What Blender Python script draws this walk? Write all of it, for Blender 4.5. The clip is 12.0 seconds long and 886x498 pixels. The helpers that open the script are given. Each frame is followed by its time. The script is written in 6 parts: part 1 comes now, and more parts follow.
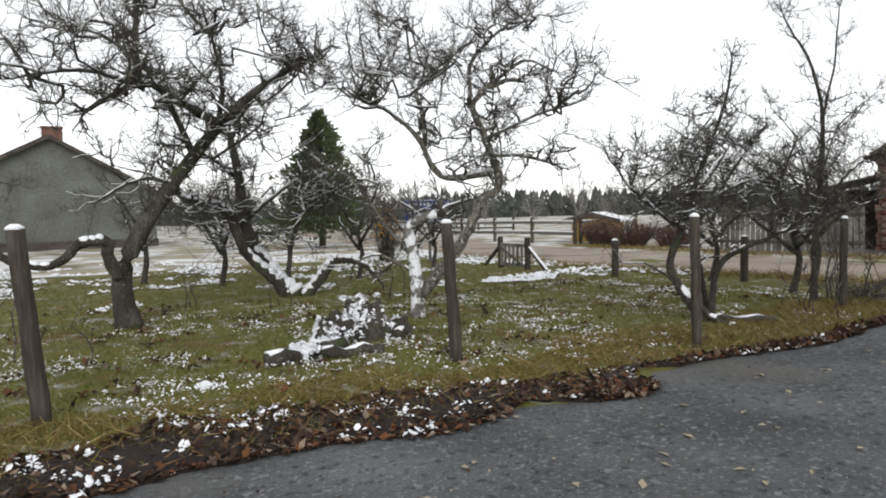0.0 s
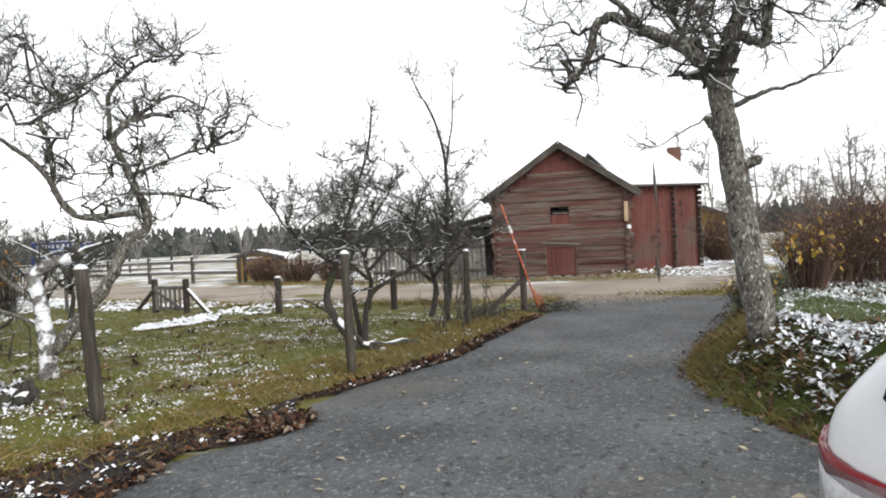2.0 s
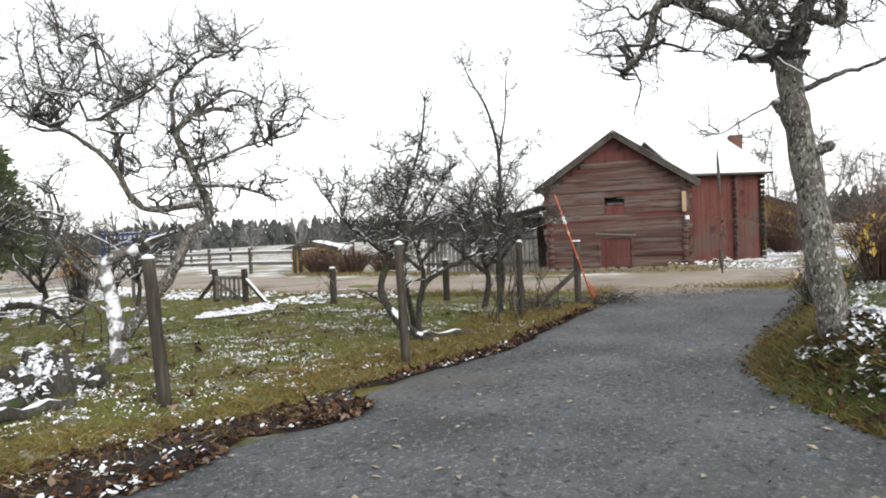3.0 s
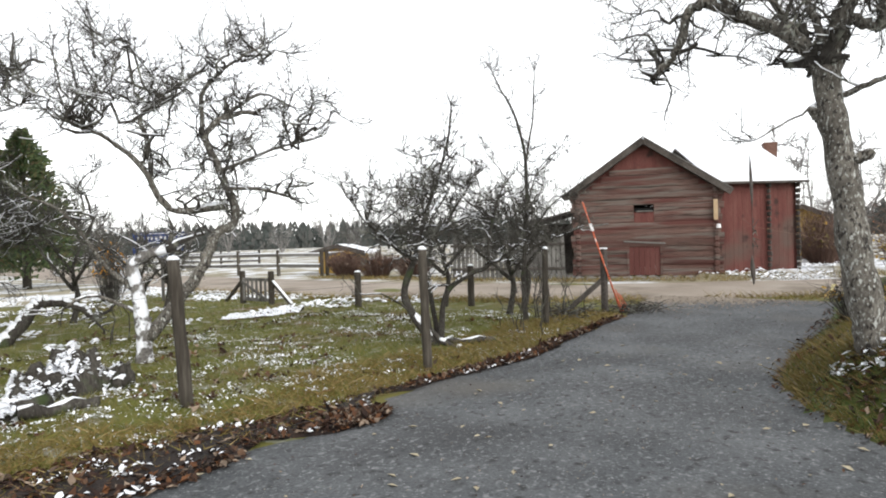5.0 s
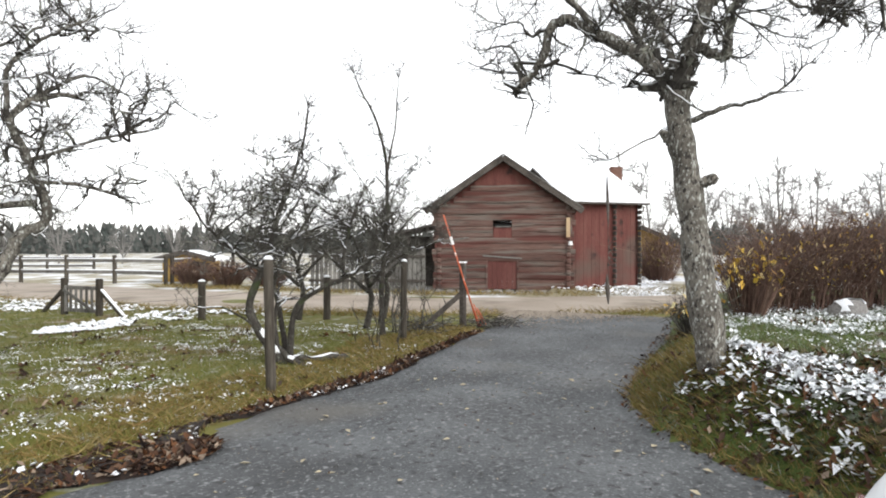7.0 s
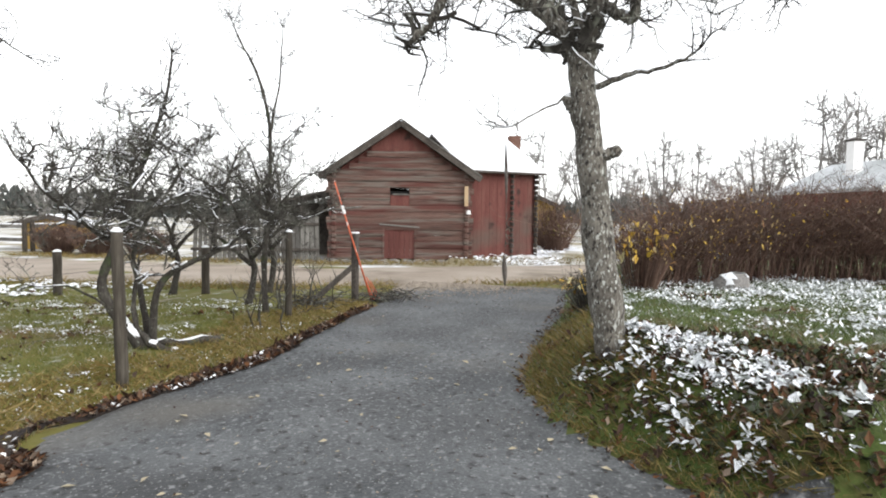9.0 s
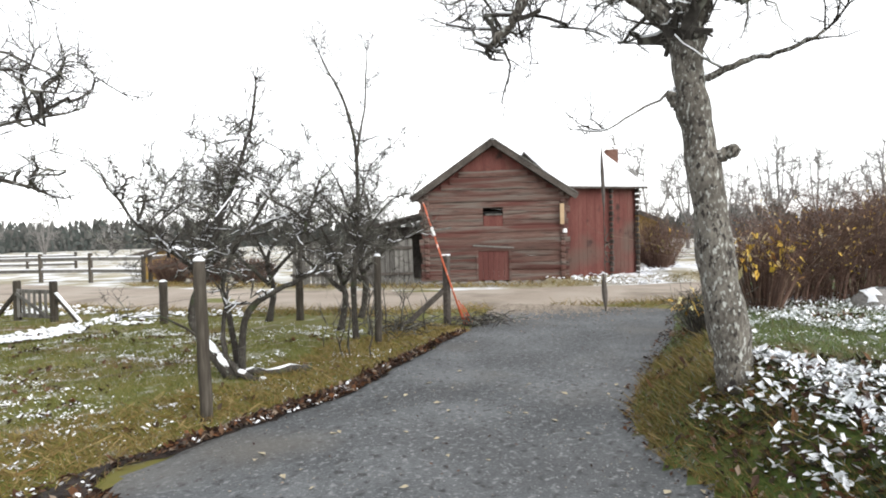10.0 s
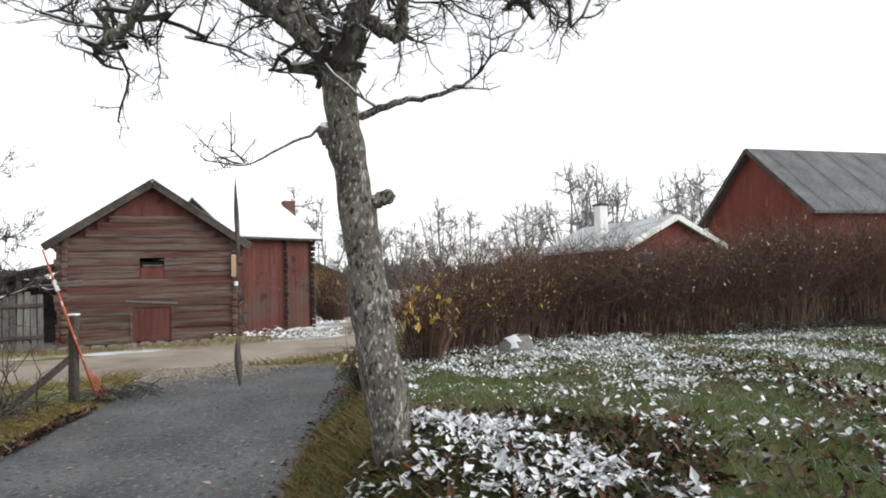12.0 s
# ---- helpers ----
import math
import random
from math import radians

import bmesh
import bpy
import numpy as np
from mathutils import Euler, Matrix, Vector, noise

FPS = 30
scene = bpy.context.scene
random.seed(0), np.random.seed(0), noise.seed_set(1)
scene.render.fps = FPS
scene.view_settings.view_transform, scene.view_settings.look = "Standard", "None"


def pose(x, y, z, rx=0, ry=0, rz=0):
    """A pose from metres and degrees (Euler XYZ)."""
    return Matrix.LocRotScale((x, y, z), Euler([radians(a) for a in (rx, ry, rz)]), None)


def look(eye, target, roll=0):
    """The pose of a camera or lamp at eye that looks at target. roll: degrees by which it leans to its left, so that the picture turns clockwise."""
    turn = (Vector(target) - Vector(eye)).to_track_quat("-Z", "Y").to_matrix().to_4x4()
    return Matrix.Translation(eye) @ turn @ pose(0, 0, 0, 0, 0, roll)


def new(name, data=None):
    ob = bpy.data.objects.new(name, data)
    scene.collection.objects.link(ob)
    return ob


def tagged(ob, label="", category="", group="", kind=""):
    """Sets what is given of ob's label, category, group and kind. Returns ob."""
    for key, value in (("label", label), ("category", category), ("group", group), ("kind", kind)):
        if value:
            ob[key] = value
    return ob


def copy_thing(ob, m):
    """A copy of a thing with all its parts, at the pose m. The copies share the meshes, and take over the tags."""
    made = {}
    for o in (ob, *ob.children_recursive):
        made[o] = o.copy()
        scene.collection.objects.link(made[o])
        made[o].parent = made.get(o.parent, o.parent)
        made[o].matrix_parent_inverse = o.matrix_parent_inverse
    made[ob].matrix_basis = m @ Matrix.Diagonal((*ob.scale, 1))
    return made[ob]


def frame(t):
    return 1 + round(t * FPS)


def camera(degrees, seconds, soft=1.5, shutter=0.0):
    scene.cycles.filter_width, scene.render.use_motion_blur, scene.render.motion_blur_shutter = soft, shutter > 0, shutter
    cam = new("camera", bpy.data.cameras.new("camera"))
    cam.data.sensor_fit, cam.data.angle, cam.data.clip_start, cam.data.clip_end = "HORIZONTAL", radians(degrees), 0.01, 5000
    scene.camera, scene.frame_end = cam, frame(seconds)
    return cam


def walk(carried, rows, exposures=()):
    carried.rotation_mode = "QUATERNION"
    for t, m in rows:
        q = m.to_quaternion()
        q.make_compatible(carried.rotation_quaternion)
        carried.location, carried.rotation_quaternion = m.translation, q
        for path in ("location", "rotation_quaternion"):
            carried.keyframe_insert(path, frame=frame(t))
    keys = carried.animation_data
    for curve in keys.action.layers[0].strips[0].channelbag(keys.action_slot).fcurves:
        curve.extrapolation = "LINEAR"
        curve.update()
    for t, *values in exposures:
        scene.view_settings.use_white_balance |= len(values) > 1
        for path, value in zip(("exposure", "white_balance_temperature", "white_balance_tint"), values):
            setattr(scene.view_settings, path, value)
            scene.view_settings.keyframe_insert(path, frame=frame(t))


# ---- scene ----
cam = camera(70.0, 12.0, soft=1.9)
PATH = [
    (0, (0.076, -0.417, 1.438), (0.997, 1.355, 1.327), -1.2),
    (0.5, (-0.056, -0.52, 1.466), (1.131, 1.089, 1.408), -3.4),
    (1, (-0.047, -0.554, 1.462), (1.499, 0.709, 1.341), -2.1),
    (1.5, (0.019, -0.594, 1.469), (1.628, 0.592, 1.394), -2.7),
    (2, (0.052, -0.615, 1.467), (1.729, 0.475, 1.437), -2.5),
    (2.5, (0.05, -0.615, 1.459), (1.686, 0.535, 1.405), -2.5),
    (2.7, (0.048, -0.592, 1.458), (1.638, 0.62, 1.395), -2.8),
    (4.3, (0.06, -0.556, 1.474), (1.641, 0.67, 1.457), -1.8),
    (4.5, (0.066, -0.541, 1.473), (1.597, 0.746, 1.457), -1.8),
    (5, (0.12, -0.569, 1.463), (1.65, 0.719, 1.432), -1.7),
    (5.5, (0.199, -0.657, 1.443), (1.829, 0.5, 1.397), -1.6),
    (6, (0.256, -0.639, 1.482), (2.021, 0.3, 1.432), -1.0),
    (6.5, (0.428, -0.457, 1.491), (2.254, 0.357, 1.551), 0.5),
    (6.7, (0.471, -0.411, 1.469), (2.252, 0.499, 1.494), -0.1),
    (8.5, (0.912, -0.343, 1.525), (2.693, 0.561, 1.411), 0.3),
    (9, (1.116, -0.245, 1.536), (3.008, 0.395, 1.428), 0.7),
    (9.5, (1.312, -0.169, 1.505), (3.122, 0.672, 1.365), -1.2),
    (10, (1.572, -0.146, 1.515), (3.346, 0.776, 1.476), -1.3),
    (10.4, (1.699, -0.186, 1.499), (3.603, 0.422, 1.427), -1.0),
    (10.5, (1.736, -0.164, 1.503), (3.677, 0.315, 1.43), -0.9),
    (11, (1.972, -0.102, 1.513), (3.969, -0.19, 1.582), -1.3),
    (11.5, (2.136, -0.101, 1.512), (4.132, -0.224, 1.49), -1.0),
    (12, (2.358, -0.204, 1.517), (4.355, -0.23, 1.619), -1.6),
]
walk(cam, [(t, look(eye, target, roll)) for t, eye, target, roll in PATH],
     [(0, -0.15), (0.5, 0.05), (1.0, 0.3), (1.5, 0.36), (2.5, 0.34), (5.5, 0.42), (6.5, 0.55), (9.5, 0.65), (11.0, 0.75), (11.5, 0.68), (12, 0.15)])

# ---- light ----
world = bpy.data.worlds.new("overcast")
scene.world = world
world.use_nodes = True
wn = world.node_tree
wn.nodes.clear()
SUN_ELEV, SUN_ROT = 32.0, 200.0
sky = wn.nodes.new("ShaderNodeTexSky")
sky.sky_type = "NISHITA"
sky.sun_disc = False
sky.sun_elevation, sky.sun_rotation = radians(SUN_ELEV), radians(SUN_ROT)
sky.dust_density, sky.air_density, sky.ozone_density = 1.0, 1.0, 1.0
grey = wn.nodes.new("ShaderNodeHueSaturation")
grey.inputs["Saturation"].default_value = 0.12
back = wn.nodes.new("ShaderNodeBackground")
back.inputs["Strength"].default_value = 0.15
wout = wn.nodes.new("ShaderNodeOutputWorld")
wn.links.new(sky.outputs["Color"], grey.inputs["Color"])
cloud = wn.nodes.new("ShaderNodeMix")
cloud.data_type, cloud.blend_type = "RGBA", "ADD"
cloud.inputs["Factor"].default_value = 1.0
cloud.inputs[7].default_value = (3.0, 3.02, 3.06, 1)
wn.links.new(grey.outputs["Color"], cloud.inputs[6])
wn.links.new(cloud.outputs[2], back.inputs["Color"])
wn.links.new(back.outputs["Background"], wout.inputs["Surface"])
sun_data = bpy.data.lights.new("sun", "SUN")
sun_data.energy, sun_data.angle, sun_data.color = 1.2, radians(40), (1.0, 0.97, 0.93)
sun = new("sun", sun_data)
sun.matrix_world = look((0, 0, 30), (-30 * math.sin(radians(SUN_ROT)) / math.tan(radians(SUN_ELEV)), -30 * math.cos(radians(SUN_ROT)) / math.tan(radians(SUN_ELEV)), 0))


# ---- materials ----
def material(name, colours, scale=6.0, rough=0.85, bump=0.3, fine=60.0, metal=0.0, stretch=(1, 1, 1), spots=None, per_object=0.0, per_island=0.0, coords="Object", streaky=False):
    """Two scales of noise between the colours, a fine bump, and patches (colour, scale, low, high) laid over."""
    m = bpy.data.materials.new(name)
    m.use_nodes = True
    nt = m.node_tree
    b = nt.nodes["Principled BSDF"]
    tc = nt.nodes.new("ShaderNodeTexCoord")
    mp = nt.nodes.new("ShaderNodeMapping")
    mp.inputs["Scale"].default_value = stretch
    nt.links.new(tc.outputs[coords], mp.inputs["Vector"])
    big = nt.nodes.new("ShaderNodeTexNoise")
    big.inputs["Scale"].default_value, big.inputs["Detail"].default_value = scale, 6
    small = nt.nodes.new("ShaderNodeTexNoise")
    small.inputs["Scale"].default_value, small.inputs["Detail"].default_value = fine, 4
    for n in (big, small):
        nt.links.new(mp.outputs["Vector"], n.inputs["Vector"])
    mix = nt.nodes.new("ShaderNodeMath")
    mix.operation = "MULTIPLY_ADD"
    mix.inputs[1].default_value = 0.45
    sc = nt.nodes.new("ShaderNodeMath")
    sc.operation = "MULTIPLY"
    sc.inputs[1].default_value = 0.55
    nt.links.new(small.outputs["Fac"], mix.inputs[0])
    nt.links.new(big.outputs["Fac"], sc.inputs[0])
    nt.links.new(sc.outputs[0], mix.inputs[2])
    ramp = nt.nodes.new("ShaderNodeValToRGB")
    el = ramp.color_ramp.elements
    while len(el) < len(colours):
        el.new(0.5)
    for k, c in enumerate(colours):
        el[k].position = 0.34 + 0.32 * k / max(1, len(colours) - 1)
        el[k].color = (*c, 1)
    nt.links.new(mix.outputs[0], ramp.inputs["Fac"])
    col = ramp.outputs["Color"]
    for c, s, lo, hi in spots or ():
        n = nt.nodes.new("ShaderNodeTexNoise")
        n.inputs["Scale"].default_value, n.inputs["Detail"].default_value = s, 7
        nt.links.new(mp.outputs["Vector"] if streaky else tc.outputs[coords], n.inputs["Vector"])
        r = nt.nodes.new("ShaderNodeMapRange")
        r.inputs["From Min"].default_value, r.inputs["From Max"].default_value = lo, hi
        nt.links.new(n.outputs["Fac"], r.inputs["Value"])
        mx = nt.nodes.new("ShaderNodeMix")
        mx.data_type = "RGBA"
        nt.links.new(r.outputs["Result"], mx.inputs["Factor"])
        nt.links.new(col, mx.inputs[6])
        mx.inputs[7].default_value = (*c, 1)
        col = mx.outputs[2]
    if per_object or per_island:
        src = nt.nodes.new("ShaderNodeObjectInfo" if per_object else "ShaderNodeNewGeometry")
        out = src.outputs["Random"] if per_object else src.outputs["Random Per Island"]
        amount = per_object or per_island
        mr = nt.nodes.new("ShaderNodeMapRange")
        mr.inputs["To Min"].default_value, mr.inputs["To Max"].default_value = 1 - amount, 1 + amount
        nt.links.new(out, mr.inputs["Value"])
        hs = nt.nodes.new("ShaderNodeHueSaturation")
        nt.links.new(mr.outputs["Result"], hs.inputs["Value"])
        nt.links.new(col, hs.inputs["Color"])
        col = hs.outputs["Color"]
    nt.links.new(col, b.inputs["Base Color"])
    b.inputs["Roughness"].default_value = rough
    b.inputs["Metallic"].default_value = metal
    b.inputs["Specular IOR Level"].default_value = 0.3
    if bump:
        bp = nt.nodes.new("ShaderNodeBump")
        bp.inputs["Strength"].default_value, bp.inputs["Distance"].default_value = bump, 0.02
        nt.links.new(mix.outputs[0], bp.inputs["Height"])
        nt.links.new(bp.outputs["Normal"], b.inputs["Normal"])
    return m


def random_ramp(name, colours, rough=0.8):
    """Each loose piece of the mesh takes one of the colours."""
    m = bpy.data.materials.new(name)
    m.use_nodes = True
    nt = m.node_tree
    b = nt.nodes["Principled BSDF"]
    g = nt.nodes.new("ShaderNodeNewGeometry")
    ramp = nt.nodes.new("ShaderNodeValToRGB")
    el = ramp.color_ramp.elements
    while len(el) < len(colours):
        el.new(0.5)
    for k, c in enumerate(colours):
        el[k].position = k / (len(colours) - 1)
        el[k].color = (*c, 1)
    nt.links.new(g.outputs["Random Per Island"], ramp.inputs["Fac"])
    tc = nt.nodes.new("ShaderNodeTexCoord")
    n = nt.nodes.new("ShaderNodeTexNoise")
    n.inputs["Scale"].default_value = 40
    nt.links.new(tc.outputs["Object"], n.inputs["Vector"])
    mr = nt.nodes.new("ShaderNodeMapRange")
    mr.inputs["To Min"].default_value, mr.inputs["To Max"].default_value = 0.6, 1.4
    nt.links.new(n.outputs["Fac"], mr.inputs["Value"])
    hs = nt.nodes.new("ShaderNodeHueSaturation")
    nt.links.new(ramp.outputs["Color"], hs.inputs["Color"])
    nt.links.new(mr.outputs["Result"], hs.inputs["Value"])
    nt.links.new(hs.outputs["Color"], b.inputs["Base Color"])
    b.inputs["Roughness"].default_value = rough
    b.inputs["Specular IOR Level"].default_value = 0.25
    return m


M_GROUND = material("turf", [(0.06, 0.065, 0.012), (0.11, 0.115, 0.02), (0.16, 0.13, 0.035)], 0.9, 0.95, 0.6, 26.0,
                    spots=[((0.13, 0.075, 0.03), 0.8, 0.52, 0.68), ((0.125, 0.115, 0.03), 1.7, 0.50, 0.64), ((0.34, 0.35, 0.33), 3.2, 0.56, 0.74)])
M_FIELD = material("snowy_field", [(0.20, 0.17, 0.10), (0.30, 0.27, 0.19), (0.40, 0.38, 0.32)], 0.25, 0.95, 0.3, 6.0, spots=[((0.70, 0.72, 0.75), 0.5, 0.46, 0.62), ((0.11, 0.10, 0.06), 0.3, 0.55, 0.7)])
M_RIGHT = material("lawn", [(0.034, 0.049, 0.011), (0.060, 0.090, 0.019), (0.090, 0.098, 0.030)], 1.5, 0.95, 0.6, 30.0, spots=[((0.10, 0.055, 0.03), 1.1, 0.52, 0.66), ((0.26, 0.28, 0.26), 2.6, 0.56, 0.76)])
M_ASPHALT = material("asphalt", [(0.042, 0.046, 0.049), (0.090, 0.096, 0.100), (0.145, 0.152, 0.157)], 1.1, 0.75, 1.0, 48.0,
                     spots=[((0.052, 0.054, 0.056), 0.6, 0.46, 0.70), ((0.20, 0.205, 0.21), 17.0, 0.57, 0.70), ((0.034, 0.034, 0.034), 12.0, 0.56, 0.68), ((0.26, 0.265, 0.27), 46.0, 0.62, 0.68), ((0.12, 0.112, 0.10), 0.45, 0.55, 0.75)])
M_GRAVEL = material("packed_gravel", [(0.22, 0.18, 0.145), (0.30, 0.255, 0.21), (0.36, 0.32, 0.27)], 0.5, 0.95, 0.4, 60.0,
                    spots=[((0.17, 0.14, 0.11), 0.6, 0.52, 0.7)])
M_BARK = material("apple_bark", [(0.018, 0.016, 0.013), (0.045, 0.040, 0.034), (0.095, 0.088, 0.075)], 5.0, 0.95, 1.0, 45.0, stretch=(1, 1, 0.35),
                  spots=[((0.14, 0.145, 0.125), 22.0, 0.62, 0.70), ((0.05, 0.07, 0.025), 4.0, 0.58, 0.72)])
M_LICHEN = material("lichened_bark", [(0.05, 0.044, 0.037), (0.11, 0.10, 0.085), (0.19, 0.175, 0.15)], 5.0, 0.95, 1.0, 40.0, stretch=(1, 1, 0.55),
                    streaky=True,
                    spots=[((0.30, 0.305, 0.28), 48.0, 0.57, 0.63), ((0.03, 0.026, 0.023), 34.0, 0.56, 0.62), ((0.38, 0.39, 0.36), 22.0, 0.62, 0.66)])
M_SNOWBARK = material("snow_caked_bark", [(0.06, 0.055, 0.05), (0.14, 0.13, 0.12), (0.24, 0.235, 0.22)], 5.0, 0.9, 0.8, 40.0, spots=[((0.74, 0.76, 0.79), 7.0, 0.46, 0.54)])
M_TWIG = material("twig_bark", [(0.026, 0.023, 0.020), (0.055, 0.050, 0.044), (0.105, 0.10, 0.088)], 3.0, 0.95, 0.0, 20.0,
                  spots=[((0.19, 0.195, 0.16), 6.0, 0.55, 0.66)])
# distant bark and twigs: the haze of distance is mixed into this paler grey
M_HAZETWIG = material("hazed_far_twig", [(0.13, 0.125, 0.118), (0.20, 0.19, 0.18), (0.27, 0.26, 0.25)], 1.0, 0.95, 0.0, 8.0)
M_SNOW = material("snow", [(0.70, 0.73, 0.78), (0.84, 0.86, 0.89), (0.90, 0.91, 0.93)], 9.0, 0.75, 0.5, 60.0)
M_POST = material("weathered_post", [(0.024, 0.020, 0.015), (0.056, 0.048, 0.038), (0.10, 0.09, 0.074)], 4.0, 0.95, 0.6, 40.0, stretch=(1, 1, 0.12), per_object=0.15)
M_LOG = material("red_weathered_log", [(0.072, 0.041, 0.034), (0.112, 0.064, 0.052), (0.158, 0.118, 0.101)], 1.2, 0.95, 1.0, 12.0, stretch=(0.5, 3, 7), per_object=0.16, streaky=True,
                 spots=[((0.13, 0.108, 0.093), 1.3, 0.48, 0.60), ((0.045, 0.030, 0.025), 3.0, 0.58, 0.68), ((0.085, 0.034, 0.028), 0.7, 0.50, 0.62)])
M_REDBOARD = material("falu_red_board", [(0.085, 0.032, 0.027), (0.12, 0.043, 0.036), (0.145, 0.064, 0.053)], 1.5, 0.95, 0.4, 20.0, stretch=(3, 3, 0.4), per_object=0.05,
                      spots=[((0.10, 0.068, 0.056), 0.8, 0.52, 0.72), ((0.045, 0.026, 0.022), 2.2, 0.60, 0.72)])
M_DARKWOOD = material("dark_wood", [(0.03, 0.026, 0.023), (0.07, 0.06, 0.052), (0.11, 0.098, 0.088)], 2.0, 0.95, 0.5, 20.0)
M_GREYBOARD = material("grey_board", [(0.07, 0.066, 0.06), (0.13, 0.125, 0.115), (0.19, 0.185, 0.17)], 2.0, 0.95, 0.5, 16.0, stretch=(3, 3, 0.3), per_object=0.25)


# ---- building helpers ----
def mesh(name, verts, faces, mat, parent=None, smooth=False, label=""):
    me = bpy.data.meshes.new(name)
    me.from_pydata([tuple(map(float, v)) for v in verts], [], faces)
    me.update()
    if smooth:
        me.polygons.foreach_set("use_smooth", [True] * len(me.polygons))
    me.materials.append(mat)
    ob = new(name, me)
    ob.parent = parent
    return tagged(ob, label)


def part(name, bm, mat, parent=None, label="", smooth=False):
    me = bpy.data.meshes.new(name)
    bm.to_mesh(me)
    bm.free()
    if smooth:
        me.polygons.foreach_set("use_smooth", [True] * len(me.polygons))
    me.materials.append(mat)
    ob = new(name, me)
    ob.parent = parent
    return tagged(ob, label)


def thing(name, place, label, category, group="", kind="", yaw=0.0):
    ob = new(name)
    ob.matrix_basis = pose(*place, 0, 0, yaw)
    return tagged(ob, label, category, group, kind)


def box(size, centre=(0, 0, 0), bevel=0.01, turn=None):
    bm = bmesh.new()
    bmesh.ops.create_cube(bm, size=1.0)
    bmesh.ops.scale(bm, vec=size, verts=bm.verts)
    if bevel:
        bmesh.ops.bevel(bm, geom=bm.edges[:], offset=min(bevel, min(size) * 0.3), segments=1, affect="EDGES")
    if turn is not None:
        bmesh.ops.transform(bm, matrix=turn, verts=bm.verts)
    bmesh.ops.translate(bm, vec=centre, verts=bm.verts)
    return bm


def beam(a, b, w, h, bevel=0.008):
    """A squared timber from a to b."""
    a, b = Vector(a), Vector(b)
    d = b - a
    q = d.to_track_quat("Y", "Z").to_matrix().to_4x4()
    return box((w, d.length, h), (a + b) / 2, bevel, q)


def prism(outline, depth_vec):
    """A closed outline (3D points, one plane) pushed out by depth_vec."""
    bm = bmesh.new()
    f = bm.faces.new([bm.verts.new(p) for p in outline])
    r = bmesh.ops.extrude_face_region(bm, geom=[f])
    bmesh.ops.translate(bm, vec=depth_vec, verts=[v for v in r["geom"] if isinstance(v, bmesh.types.BMVert)])
    bmesh.ops.recalc_face_normals(bm, faces=bm.faces[:])
    return bm


class Tubes:
    """Collects tapered tubes along lines into one mesh."""

    def __init__(self):
        self.v, self.f = [], []

    def add(self, pts, radii, sides=5, lift=None, flat=1.0):
        n0 = len(self.v)
        up = Vector((0.31, 0.17, 0.93))
        for i, p in enumerate(pts):
            d = (pts[min(i + 1, len(pts) - 1)] - pts[max(i - 1, 0)])
            if d.length < 1e-6:
                d = Vector((0, 0, 1))
            d.normalize()
            a = d.cross(up)
            if a.length < 0.1:
                a = d.cross(Vector((1, 0, 0)))
            a.normalize()
            b = d.cross(a)
            for k in range(sides):
                w = 2 * math.pi * k / sides
                q = p + radii[i] * (math.cos(w) * a + math.sin(w) * b)
                self.v.append((q.x, q.y, q.z) if lift is None else (q.x, q.y, p.z + lift[i] + (q.z - p.z) * flat))
        for i in range(len(pts) - 1):
            for k in range(sides):
                k2 = (k + 1) % sides
                r0, r1 = n0 + i * sides, n0 + (i + 1) * sides
                self.f.append((r0 + k, r0 + k2, r1 + k2, r1 + k))
        if sides > 3:
            e = n0 + (len(pts) - 1) * sides
            self.f.append(tuple(range(e, e + sides)))
            self.f.append(tuple(reversed(range(n0, n0 + sides))))

    def obj(self, name, mat, parent=None, label="", smooth=True):
        return mesh(name, self.v, self.f, mat, parent, smooth, label)


def smooth_line(pts, radii, steps, wobble, rng):
    """Catmull-Rom through the points, with a little crookedness."""
    out, rad = [], []
    P = [pts[0]] + list(pts) + [pts[-1]]
    for i in range(len(pts) - 1):
        p0, p1, p2, p3 = P[i], P[i + 1], P[i + 2], P[i + 3]
        for s in range(steps):
            u = s / steps
            q = 0.5 * ((2 * p1) + (p2 - p0) * u + (2 * p0 - 5 * p1 + 4 * p2 - p3) * u * u + (3 * p1 - p0 - 3 * p2 + p3) * u ** 3)
            q = q + Vector((rng.uniform(-1, 1), rng.uniform(-1, 1), rng.uniform(-1, 1))) * wobble * (0 if i == 0 and s == 0 else 1)
            out.append(q)
            rad.append(radii[i] * (1 - u) + radii[i + 1] * u)
    out.append(pts[-1])
    rad.append(radii[-1])
    return out, rad


